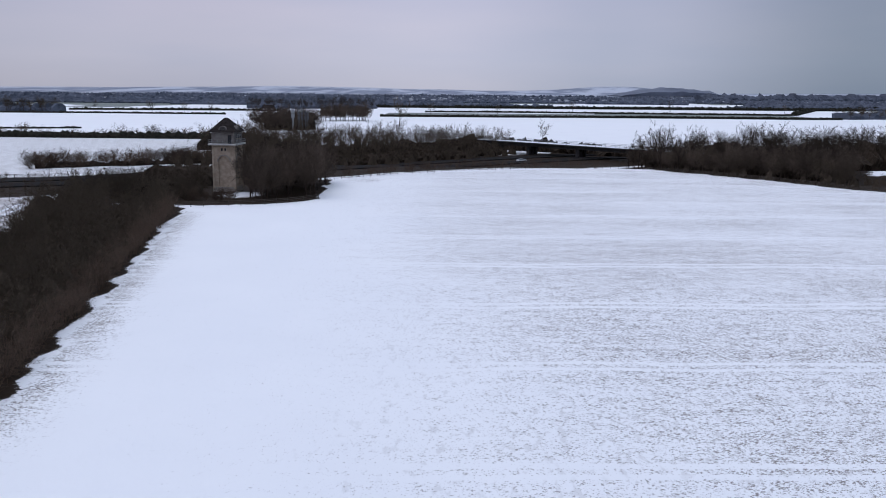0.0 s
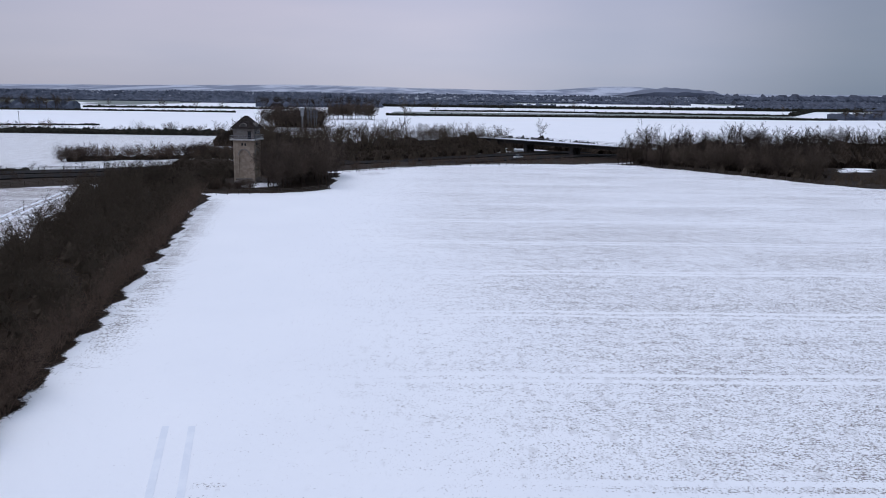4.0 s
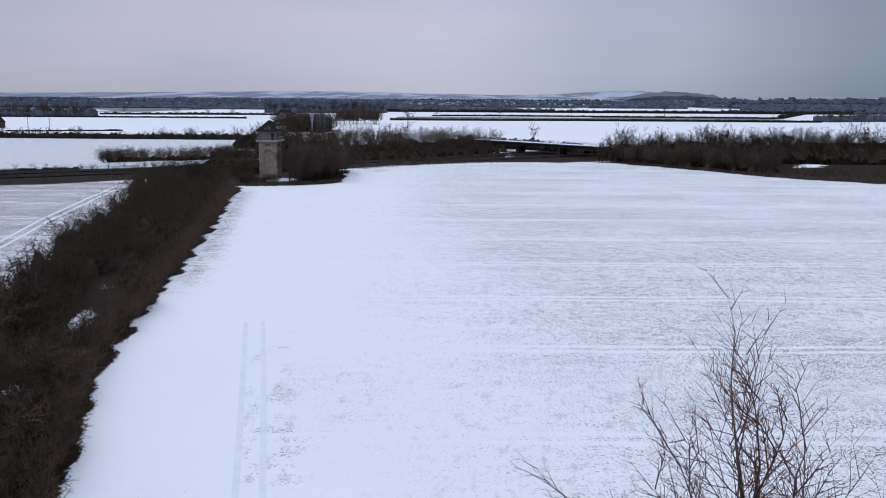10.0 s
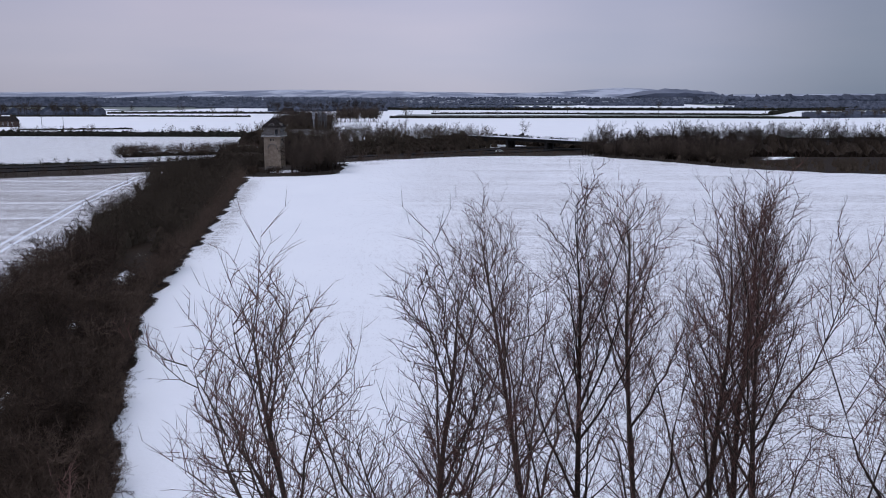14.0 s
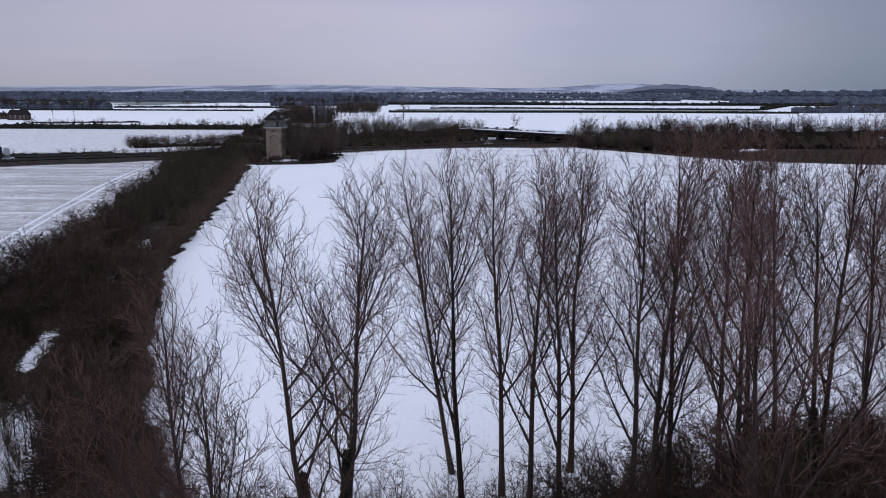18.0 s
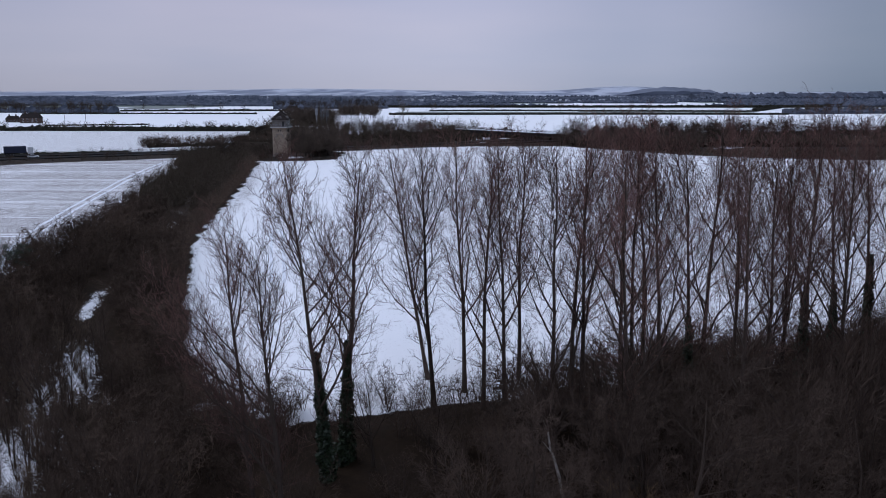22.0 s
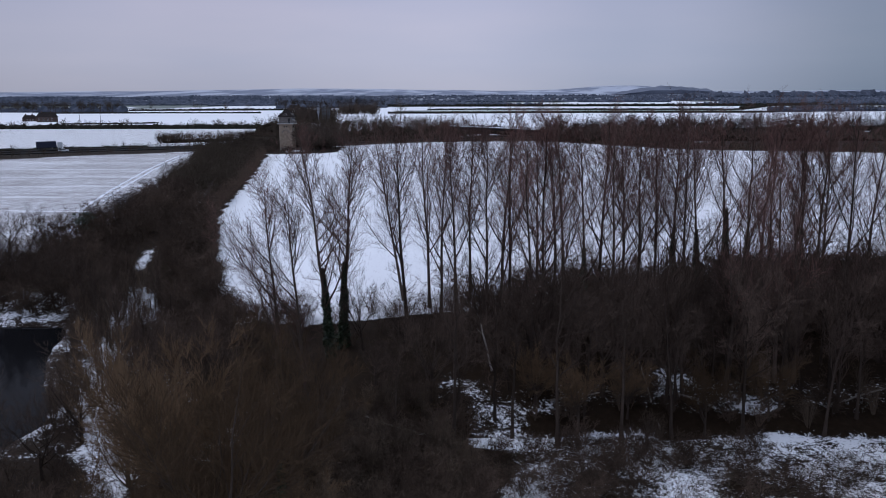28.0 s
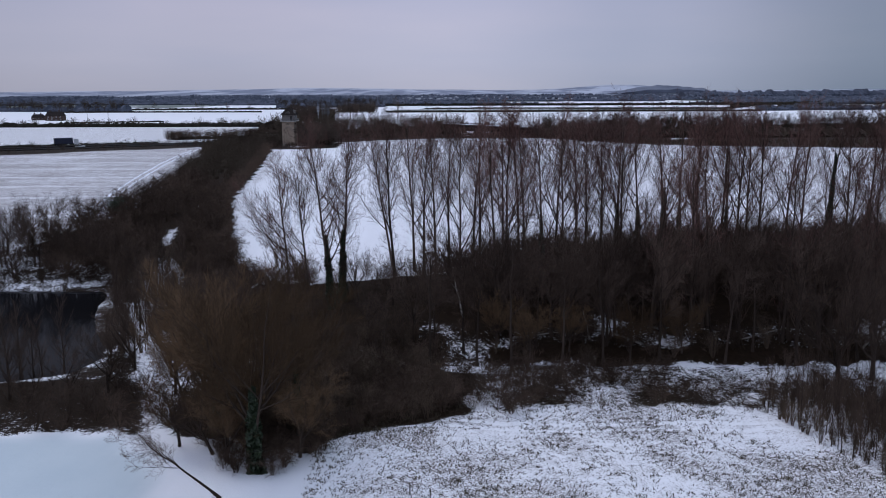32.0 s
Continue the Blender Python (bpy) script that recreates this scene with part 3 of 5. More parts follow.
def trunk_line(rng, h, r, n=8, lean=0.02, wob=0.012):
    s = np.linspace(0, 1, n)
    P = np.zeros((1, n, 3))
    P[0, :, 2] = h * s
    P[0, :, :2] = np.cumsum(rng.normal(size=(n, 2)) * h * wob, 0) * s[:, None] + rng.normal(size=2) * h * lean * s[:, None]
    R = (r * (1 - 0.93 * s))[None]
    R[0, 0] *= 1.35
    return P, R


def clump(rng, r, tall, off=0.0):
    """The tangled heart of a bush: a lumpy dome of facets."""
    nu, nv = 9, 5
    a = np.arange(nu) * 2 * np.pi / nu
    V = []
    for j in range(nv):
        e = math.pi / 2 * j / nv
        k = 0.75 + 0.5 * rng.random(nu)
        V.append(np.stack([np.cos(a) * r * math.cos(e) * k, np.sin(a) * r * math.cos(e) * k, -0.4 + tall * math.sin(e) * (0.8 + 0.5 * rng.random(nu))], -1))
    V = np.concatenate(V + [np.array([[0, 0, tall * 1.02]])])
    q = rng.random() * 6.283
    V[:, 0] += math.cos(q) * off
    V[:, 1] += math.sin(q) * off
    F = [[j * nu + k, j * nu + (k + 1) % nu, (j + 1) * nu + (k + 1) % nu, (j + 1) * nu + k] for j in range(nv - 1) for k in range(nu)]
    F += [[(nv - 1) * nu + k, (nv - 1) * nu + (k + 1) % nu, nv * nu] for k in range(nu)]
    return V, F


POP_LEAN = (0, 0.8, -0.6, 0.3, -0.3, 0, 0.5)


def tree_meshes(kind, seed):
    """Limb mesh and twig mesh of one tree: kind poplar, spreading, willow, scrub, far or farpoplar."""
    rng = np.random.default_rng(seed)
    if kind in ("poplar", "broad_poplar"):
        broad = kind == "broad_poplar"
        h = 32.2 + rng.random() * 1.4
        P, R = trunk_line(rng, h, 0.285, 10, 0.010, 0.006)
        R = R * 0.93 + 0.02
        ks = int(rng.integers(5, 9))
        S, SR = spawn(rng, P, R, ks + 2 * broad, 0.22, 0.66, 0.40, 44 if broad else 35, 0.34, 8, 0.62, 0.16, 0.022, 0.42)
        S2, SR2 = spawn(rng, P, R, 8, 0.62, 0.90, 0.17, 30, 0.40, 6, 0.62, 0.25, 0.02, 0.4)
        B1, BR1 = spawn(rng, P, R, 20, 0.34, 0.985, 0.115, 46, 0.34, 4, 0.36, 0.35, 0.04, 0.35, rmin=0.027)
        B2, BR2 = spawn(rng, S, SR, 15, 0.16, 0.98, 0.30, 46, 0.34, 4, 0.42, 0.35, 0.04, 0.42, rmin=0.027)
        B3, BR3 = spawn(rng, S2, SR2, 8, 0.15, 0.97, 0.42, 44, 0.34, 4, 0.5, 0.35, 0.04, 0.4, rmin=0.027)
        D, DR = spawn(rng, P, R, 9, 0.10, 0.36, 0.12, 66, 0.22, 4, 0.2, 0.3, 0.04)
        B, BR = np.concatenate([B1, B2, B3, D]), np.concatenate([BR1, BR2, BR3, DR])
        C, CR = spawn(rng, B, BR, 7, 0.15, 0.98, 0.50, 46, 0.26, 2, 0.5, 0.5, 0.05, 0.4, rmin=0.018)
        F, FR = spawn(rng, C, CR, 3, 0.15, 1.0, 0.58, 44, 0.22, 2, 0.7, 1, 0.04, rmin=0.0115)
        lean = POP_LEAN[seed % 7]
        topz = np.percentile(F[..., 2], 99.7)
        for q in (P, S, S2, B, C, F):
            q *= h / topz
            q[..., 0] += lean * (np.clip(q[..., 2], 0, None) / 30) ** 1.3
        limbs = join(tubes(P, R, 8), tubes(S, SR, 6), tubes(S2, SR2, 5), tubes(B, BR, 3))
        twigs = join(tubes(C, CR, 3), tubes(F, FR, 3))
        mats = (POPBARK, TWIG)
    elif kind in ("spreading", "willow"):
        h = 1.0
        P, R = trunk_line(rng, 6.5, 0.33, 6, 0.05, 0.02)
        R = R * 0.5 + 0.17
        S, SR = spawn(rng, P, R, 8, 0.35, 1.0, 1.25, 42 if kind == "willow" else 50, 0.45, 6, 0.62, 0.15, 0.03, 0.1)
        B, BR = spawn(rng, S, SR, 9 if kind == "willow" else 7, 0.2, 1.0, 0.42, 42, 0.25, 3, 0.5, 0.25, 0.04)
        C, CR = spawn(rng, B, BR, 11 if kind == "willow" else 7, 0.15, 1.0, 0.55, 40, 0.2, 3, 0.5, 0.4, 0.08, rmin=0.022)
        F, FR = spawn(rng, C, CR, 11 if kind == "willow" else 5, 0.1, 1.0, 0.62, 40, 0.18, 2, 0.7, 1, 0.05, rmin=0.0155)
        limbs = join(tubes(P, R, 7), tubes(S, SR, 5), tubes(B, BR, 4))
        twigs = join(tubes(C, CR, 3), tubes(F, FR, 3))
        mats = (BARK, WILLOW if kind == "willow" else REDTWIG)
    elif kind in ("scrub", "bramble", "thicket", "osier"):
        n, kb, kc, kf, fat = {"scrub": (9, 7, 7, 1, 0.036), "bramble": (7, 5, 5, 1, 0.03), "thicket": (6, 5, 4, 1, 0.055), "osier": (16, 4, 4, 1, 0.022)}[kind]
        a = rng.random(n) * 6.283
        P = np.zeros((n, 4, 3))
        s = np.linspace(0, 1, 4)
        L = 4.6 + rng.random(n) * 1.6
        out = (0.15 + rng.random(n) * 0.6) * (0.5 if kind == "osier" else 1.0)
        P[:, :, 0] = np.cos(a)[:, None] * (0.25 + L[:, None] * out[:, None] * s)
        P[:, :, 1] = np.sin(a)[:, None] * (0.25 + L[:, None] * out[:, None] * s)
        P[:, :, 2] = L[:, None] * s ** 0.85
        P += rng.normal(size=P.shape) * 0.12 * s[None, :, None]
        R = np.repeat(0.07 * (1 - 0.8 * s)[None], n, 0)
        B, BR = spawn(rng, P, R, kb, 0.1, 1.0, 0.44, 60, 0.05, 2, 0.6, 0.3, 0.08, rmin=fat * 1.2)
        C, CR = spawn(rng, B, BR, kc, 0.1, 1.0, 0.65, 52, 0.1, 2, 0.7, 1, 0.08, rmin=fat)
        F, FR = spawn(rng, C, CR, kf, 0.2, 1.0, 0.8, 52, 0.1, 2, 0.9, 1, 0.08, rmin=fat * 0.9)
        limbs = tubes(P[:1], R[:1], 4)
        twigs = join(tubes(P[1:], R[1:], 3), tubes(B, BR, 3), tubes(C, CR, 3), tubes(F, FR, 3))
        if kind == "thicket":
            twigs = join(twigs, clump(rng, 1.7, 3.4), clump(rng, 1.2, 2.8, 1.1))
        mats = (BARK, {"thicket": FARTWIG, "osier": OSIER}.get(kind, SCRUB))
    elif kind == "ash":
        P, R = trunk_line(rng, 15.0, 0.19, 9, 0.04, 0.016)
        S, SR = spawn(rng, P, R, 13, 0.38, 0.98, 0.34, 52, 0.16, 6, 0.5, 0.2, 0.04, 0.35)
        B, BR = spawn(rng, S, SR, 10, 0.15, 1.0, 0.40, 48, 0.14, 3, 0.5, 0.3, 0.06, rmin=0.02)
        C, CR = spawn(rng, B, BR, 7, 0.15, 1.0, 0.5, 46, 0.14, 2, 0.6, 0.5, 0.05, rmin=0.015)
        F, FR = spawn(rng, C, CR, 4, 0.15, 1.0, 0.6, 44, 0.1, 2, 0.7, 1, 0.05, rmin=0.013)
        limbs = join(tubes(P, R, 6), tubes(S, SR, 4))
        twigs = join(tubes(B, BR, 3), tubes(C, CR, 3), tubes(F, FR, 3))
        mats = (BARK, REDTWIG)
    elif kind == "copse":
        P, R = trunk_line(rng, 4.6, 0.15, 5, 0.05)
        S, SR = spawn(rng, P, R, 9, 0.3, 1.0, 0.95, 44, 0.4, 4, 0.6, 0.2, 0.04, 0.1)
        B, BR = spawn(rng, S, SR, 8, 0.1, 1.0, 0.5, 48, 0.12, 2, 0.6, 0.3, 0.06, rmin=0.035)
        C, CR = spawn(rng, B, BR, 7, 0.1, 1.0, 0.6, 46, 0.08, 2, 0.7, 1, 0.06, rmin=0.032)
        F, FR = spawn(rng, C, CR, 2, 0.1, 1.0, 0.8, 46, 0.05, 2, 0.7, 1, 0.06, rmin=0.034)
        limbs = join(tubes(P, R, 5), tubes(S, SR, 4))
        twigs = join(tubes(B, BR, 3), tubes(C, CR, 3), tubes(F, FR, 3))
        mats = (BARK, COPSETWIG)
    elif kind == "far":
        P, R = trunk_line(rng, 6.0, 0.22, 4, 0.04)
        S, SR = spawn(rng, P, R, 7, 0.3, 1.0, 0.8, 42, 0.45, 3, 0.6, 0.2, 0.04, 0.2)
        B, BR = spawn(rng, S, SR, 7, 0.1, 1.0, 0.45, 48, 0.12, 2, 0.6, 0.3, 0.06, rmin=0.045)
        C, CR = spawn(rng, B, BR, 10, 0.1, 1.0, 0.62, 46, 0.1, 2, 0.7, 1, 0.06, rmin=0.03)
        limbs = join(tubes(P, R, 5), tubes(S, SR, 3))
        twigs = join(tubes(B, BR, 3), tubes(C, CR, 3))
        mats = (BARK, FARTWIG)
    else:
        P, R = trunk_line(rng, 11.0, 0.16, 6, 0.02)
        B, BR = spawn(rng, P, R, 22, 0.15, 0.98, 0.3, 38, 0.35, 3, 0.5, 0.3, 0.04, rmin=0.03)
        C, CR = spawn(rng, B, BR, 8, 0.1, 1.0, 0.5, 36, 0.3, 2, 0.7, 1, 0.05, rmin=0.026)
        limbs = tubes(P, R, 5)
        twigs = join(tubes(B, BR, 3), tubes(C, CR, 3))
        mats = (BARK, REDTWIG)
    return mesh_of("trunk", *limbs, mats[0], True), mesh_of("crown", *twigs, mats[1])


STOCK = {}
for kind, count in (("poplar", 7), ("broad_poplar", 4), ("ash", 4), ("spreading", 4), ("willow", 2), ("scrub", 7), ("bramble", 5), ("thicket", 5), ("osier", 4), ("far", 5), ("copse", 4), ("sapling", 4)):
    STOCK[kind] = [tree_meshes(kind, 100 + 17 * k + len(kind)) for k in range(count)]


def ivy_mesh(rng, top, r):
    """Ivy leaves in a thick ragged sleeve round a trunk."""
    n = int(330 * top)
    z = top * rng.random(n) ** 1.5
    a = rng.random(n) * 6.283
    lump = 0.62 + 0.22 * np.sin(z * 1.1 + 2 * a) + 0.22 * np.sin(z * 2.3 - 3 * a + 1.0)
    rad = r * (1 - z / 34) * (0.8 + 0.3 * rng.random(n)) + (0.9 * rng.random(n) ** 0.8 * lump) * np.clip(1.0 - (z / top) ** 1.6, 0.02, 1)
    c = np.stack([np.cos(a) * rad, np.sin(a) * rad, z], -1)
    u = rng.normal(size=(n, 3))
    u /= np.linalg.norm(u, axis=1, keepdims=True)
    v = np.cross(u, rng.normal(size=(n, 3)))
    v /= np.linalg.norm(v, axis=1, keepdims=True)
    s = (0.10 + 0.13 * rng.random(n))[:, None]
    V = np.stack([c - u * s, c + v * s * 0.8, c + u * s, c - v * s * 0.8], 1).reshape(-1, 3)
    return mesh_of("ivy", V, np.arange(n * 4).reshape(-1, 4).tolist(), IVY)


IVIES = [ivy_mesh(np.random.default_rng(50 + k), t, 0.27) for k, t in enumerate((7.5, 12.5, 15.0, 22.0))]


def plant(name, kind, x, y, label, category, group, size=1.0, tall=None, ivy=None, sink=0.12, rng=None, tilt=None):
    """A tree from stock, turned and scaled."""
    rng = rng or random
    trunk, crown = STOCK[kind][rng.randrange(len(STOCK[kind]))]
    ob = thing(name, (x, y, ground_z(x, y) - sink), label, category, group, rng.random() * 360)
    if tilt is not None:
        ob.matrix_basis = Matrix.Translation(ob.location) @ Matrix.Rotation(radians(tilt), 4, "Y") @ Matrix.Rotation(rng.random() * 6.28, 4, "Z")
    ob.scale = (size, size, size * (tall or 1.0))
    part("trunk", trunk, None, ob)
    part("crown", crown, None, ob)
    if ivy is not None:
        part("ivy", IVIES[ivy], None, ob, "dark green ivy")
    return ob


def grove(name, kind, spots, label, category, sizes, rng, tall=(0.95, 1.2), bury=0.15):
    """Trees that nobody could count, in one object."""
    packs = {}
    for trunk, crown in STOCK[kind]:
        for me in (trunk, crown):
            v = np.empty(len(me.vertices) * 3, np.float32)
            me.vertices.foreach_get("co", v)
            packs[me.name] = (v.reshape(-1, 3), [list(p.vertices) for p in me.polygons], me.materials[0])
    V, F, MI, n = [], [], [], 0
    mats = []
    for x, y in spots:
        pair = STOCK[kind][rng.randrange(len(STOCK[kind]))]
        a, s = rng.random() * 6.283, rng.uniform(*sizes)
        t = rng.uniform(*tall)
        c, q = math.cos(a), math.sin(a)
        g = ground_z(x, y) - bury
        for me in pair:
            v, f, mat = packs[me.name]
            if mat not in mats:
                mats.append(mat)
            V.append(np.stack([x + s * (v[:, 0] * c - v[:, 1] * q), y + s * (v[:, 0] * q + v[:, 1] * c), g + v[:, 2] * s * t], -1))
            F += [[i + n for i in p] for p in f]
            MI += [mats.index(mat)] * len(f)
            n += len(v)
    me = mesh_of(name, np.concatenate(V), F, mats[0])
    for m in mats[1:]:
        me.materials.append(m)
    me.polygons.foreach_set("material_index", MI)
    return tagged(new(name, me), label, category, kind="stuff")


def fill(poly, spacing, seed, keep=None, jitter=0.45):
    """Loose grid of spots inside an outline."""
    rng = random.Random(seed)
    xs, ys = [p[0] for p in poly], [p[1] for p in poly]
    spots, row = [], 0
    y = min(ys)
    while y < max(ys):
        x = min(xs) + (spacing / 2 if row % 2 else 0)
        while x < max(xs):
            px, py = x + rng.uniform(-jitter, jitter) * spacing, y + rng.uniform(-jitter, jitter) * spacing
            if bool(inside(px, py, poly)) and (keep is None or keep(px, py)):
                spots.append((px, py))
            x += spacing
        y += spacing * 0.87
        row += 1
    return spots


rnd = random.Random(7)

# ---- the row of poplars along the near edge of the field ----
POP_X = (3.9, 8.6, 8.9, 10.2, 17.6, 18.6, 21.9, 23.9, 26.2, 28.3, 30.5, 32.8, 34.1, 37.2, 38.6, 39.5, 41.3, 42.4, 45.8, 48.1, 50.1, 52.1,
         54.4, 57.0, 60.2, 61.4, 64.6, 69.4, 72.9, 75.5, 76.9, 80.9, 82.2, 84.4, 86.2, 89.5, 94.5, 97.8, 103.7, 107.5, 112, 117, 122, 128, 134)
POP_Y = (-74.7, -83.0, -67.0, -64.0, -46.5, -55.0, -50.3, -54.5, -56, -46)
POP_TILT = {0: -6.0, 1: -6.0, 2: -4.0, 3: 1.5, 4: -8.5, 5: -4.0, 6: -2.0, 7: -1.0, 8: -3.0}
POP_SIZE = {0: 0.90, 1: 0.88, 2: 1.0, 3: 0.98, 4: 0.83, 5: 0.93, 6: 0.90, 7: 0.90, 8: 0.90, 9: 0.86}
POP_IVY = {2: 1, 3: 1, 18: 1, 24: 1, 26: 1, 27: 2, 28: 1, 30: 1, 32: 1, 33: 0, 38: 3, 40: 1, 42: 2}
for k, x in enumerate(POP_X):
    if k < len(POP_Y):
        y = POP_Y[k]
    else:
        edge_y = float(np.interp(x, [14, 40, 56, 80, 120, 160], [-57, -49, -44, -38, -31, -27])) - 3.0
        y = edge_y - rnd.choice((0, 2, 4, 7, 12, 18)) * (0.6 if POP_IVY.get(k) is not None else 1.0)
        x = 29.7 + (x - 29.7) * (y + 202.3) / (edge_y + 202.3)
    ivy = POP_IVY.get(k)
    plant("poplar_tree", "broad_poplar" if k < 4 else "poplar", x, y, "tall bare poplar with ivy-clad trunk" if ivy is not None else "tall bare winter poplar with upswept branches",
          "tree", "row of poplars", POP_SIZE.get(k, 0.94) + 0.05 * rnd.random(), 0.98 + 0.05 * rnd.random(), ivy, rng=rnd, tilt=POP_TILT.get(k, rnd.uniform(-2, 2)))

# ---- wooded bank below the poplars ----
for x, y in fill(((58, -66), (70, -64), (135, -60), (140, -80), (70, -80), (58, -77)), 13.0, 24):
    plant("poplar_tree", "poplar", x, y, "tall bare winter poplar on the bank", "tree", "row of poplars", rnd.uniform(0.8, 0.98), 1.0,
          rnd.choice((0, 1, 2)) if rnd.random() < 0.12 else None, rng=rnd, tilt=rnd.uniform(-3, 3))
for x, y in fill(((4, -64), (60, -64), (135, -60), (140, -82), (30, -81), (6, -78)), 8.6, 21):
    plant("woodland_tree", "spreading", x, y, "bare brown woodland tree on the snowy bank", "tree", "trees on the bank", rnd.uniform(0.5, 0.72) + 0.48 * min(1, max(0, (x - 16) / 20)) + 0.08 * min(1, max(0, (x - 70) / 20)), rnd.uniform(0.85, 1.1), rng=rnd)
grove("undergrowth", "bramble", fill(((-2, -57), (40, -49), (80, -38), (136, -29), (140, -54), (60, -60), (30, -64), (0, -66)), 4.2, 22), "low bare scrub along the field edge", "undergrowth", (0.4, 0.85), rnd)
grove("undergrowth", "scrub", fill(((24, -53), (40, -47.5), (56, -42), (80, -36), (134, -27), (134, -35), (80, -43), (56, -49), (40, -53), (26, -57)), 2.6, 25), "bare thorn bushes along the field edge", "undergrowth", (0.65, 1.02), rnd)
grove("undergrowth", "bramble", fill(((-4, -54), (14, -53.5), (24, -53), (26, -57), (14, -59), (-2, -60)), 4.0, 26), "low bare thorn along the field edge", "undergrowth", (0.4, 0.75), rnd)
grove("undergrowth", "bramble", fill(((12, -66), (138, -60), (138, -82), (30, -82), (14, -86)), 6.2, 23), "bare bramble and scrub on the wooded bank", "undergrowth", (0.25, 0.55), rnd)

for x, y in fill(((18, -60), (40, -53), (80, -43), (136, -35), (138, -58), (60, -66), (30, -67), (18, -66)), 4.9, 27):
    tall = float(np.interp(x, [18, 24, 28, 36, 46, 56, 140], [1.6, 2.8, 4.8, 7.2, 8.2, 8.2, 8.2])) * rnd.uniform(0.65, 1.08)
    plant("thorn_tree", "scrub", x, y, "dense bare thorn under the poplars", "tree", "thorns under the poplars", tall / 5.9, rng=rnd)

for x, y in fill(((24, -67), (60, -66), (118, -64), (120, -83), (60, -83), (28, -80)), 7.4, 28):
    plant("ash_tree", "sapling", x, y, "tall slender bare ash on the snowy bank", "tree", "ashes on the bank", rnd.uniform(1.1, 1.5), 1.05, rng=rnd, tilt=rnd.uniform(-3, 3))

for x, y, top in ((26, -88, 10), (38, -88, 10.5), (45.6, -86, 8), (52, -84, 7), (60, -85, 8), (33, -84, 6), (70, -84, 8), (80, -85, 8), (26.5, -82, 3), (19, -84, 1),
                  (90, -83, 8), (42, -81, 4), (66, -80, 5), (75, -81, 6), (57, -80, 4), (99, -82, 8), (48, -79, 3), (36, -80, 3),
                  (31, -82, 5), (54, -78, 3), (62, -77, 3), (40, -76, 1), (50, -74, 2), (70, -76, 4), (80, -78, 5), (33, -76, 0), (88, -76, 5), (60, -72, 2)):
    plant("ash_tree", "ash", x, y, "tall bare ash with fine pale twigs on the bank", "tree", "ashes on the bank", (top - ground_z(x, y)) / 17.0, 1.0, rng=rnd, tilt=rnd.uniform(-4, 4))

# ---- tree belt beside the field ----
def off_ride(x, y):
    rx = float(np.interp(y, RIDE_Y, RIDE_X))
    return abs(x - rx) > (1.6 if y > 76 else 2.7 if y > -20 else 2.2)


spots = fill(BELT, 4.2, 31, off_ride)
grove("thorn_thicket", "thicket", [p for p in spots if p[1] > 55 and p[0] < float(np.interp(p[1], [55, 90, 135, 186], [-36, -40, -47, -55])) - 3.6], "dense bare hawthorn thicket of the tree belt", "thicket", (0.65, 1.05), rnd)
for x, y in [p for p in spots if p[1] <= 55]:
    if bool(inside(x, y, ALDERS)) and rnd.random() < 0.88:
        continue
    edge_near = x > float(np.interp(y, [-55, -20, 25, 90, 135, 186], [0, -19, -32, -40, -47, -55])) - 4
    s = rnd.uniform(0.5, 0.72) if edge_near else rnd.uniform(0.7, 1.1)
    plant("hawthorn_bush", "scrub", x, y, "dense bare hawthorn in the tree belt", "bush", "tree belt", s, rnd.uniform(0.9, 1.15), rng=rnd)
for x, y in ((-67, -7), (-62, -3), (-57, 2), (-72, -10), (-54, 9), (-51.5, 16), (-30, -44), (-22, -60), (-14, -66), (-8, -72), (-52, -22), (-44, -26)):
    plant("ash_tree", "spreading", x, y, "bare rounded tree at the edge of the belt", "tree", "trees by the belt", rnd.uniform(0.45, 0.65), rng=rnd)

edge_row = [(float(np.interp(q, [-48, -20, 25, 90, 135, 186], [-8, -19, -32, -40, -47, -55])) - rnd.uniform(1.2, 3.0), q + rnd.uniform(-0.6, 0.6)) for q in np.arange(-46, 184, 1.7).tolist()]
grove("thorn_thicket", "bramble", edge_row, "even bare hawthorn edge of the tree belt", "thicket", (0.5, 0.72), rnd)

def pine(x, y, tall):
    """A small dark pine with flat plates of needles."""
    ob = thing("pine_tree", (x, y, ground_z(x, y) - 0.1), "small dark green pine beside the bare belt", "tree", "trees by the belt")
    rng = np.random.default_rng(91)
    P, R = trunk_line(rng, tall, 0.14, 6, 0.03)
    S, SR = spawn(rng, P, R, 12, 0.35, 0.98, 0.34, 70, 0.12, 4, 0.4, 0.3, 0.05, 0.4)
    part("trunk", mesh_of("trunk", *join(tubes(P, R, 6), tubes(S, SR, 4)), BARK, True), None, ob)
    tips = np.concatenate([S[:, 2], S[:, 3], P[:, -1]])
    n = 160
    c = np.repeat(tips, n, 0) + rng.normal(size=(len(tips) * n, 3)) * np.array([0.42, 0.42, 0.2])
    u = rng.normal(size=c.shape)
    u /= np.linalg.norm(u, axis=1, keepdims=True)
    v = np.cross(u, rng.normal(size=c.shape))
    v /= np.linalg.norm(v, axis=1, keepdims=True)
    V = np.stack([c - u * 0.13 - v * 0.02, c + v * 0.03, c + u * 0.13, c - v * 0.03], 1).reshape(-1, 3)
    part("needles", mesh_of("needles", V, np.arange(len(V)).reshape(-1, 4).tolist(), IVY), None, ob, "dark green pine needles")


pine(-53, -2.8, 7.6)

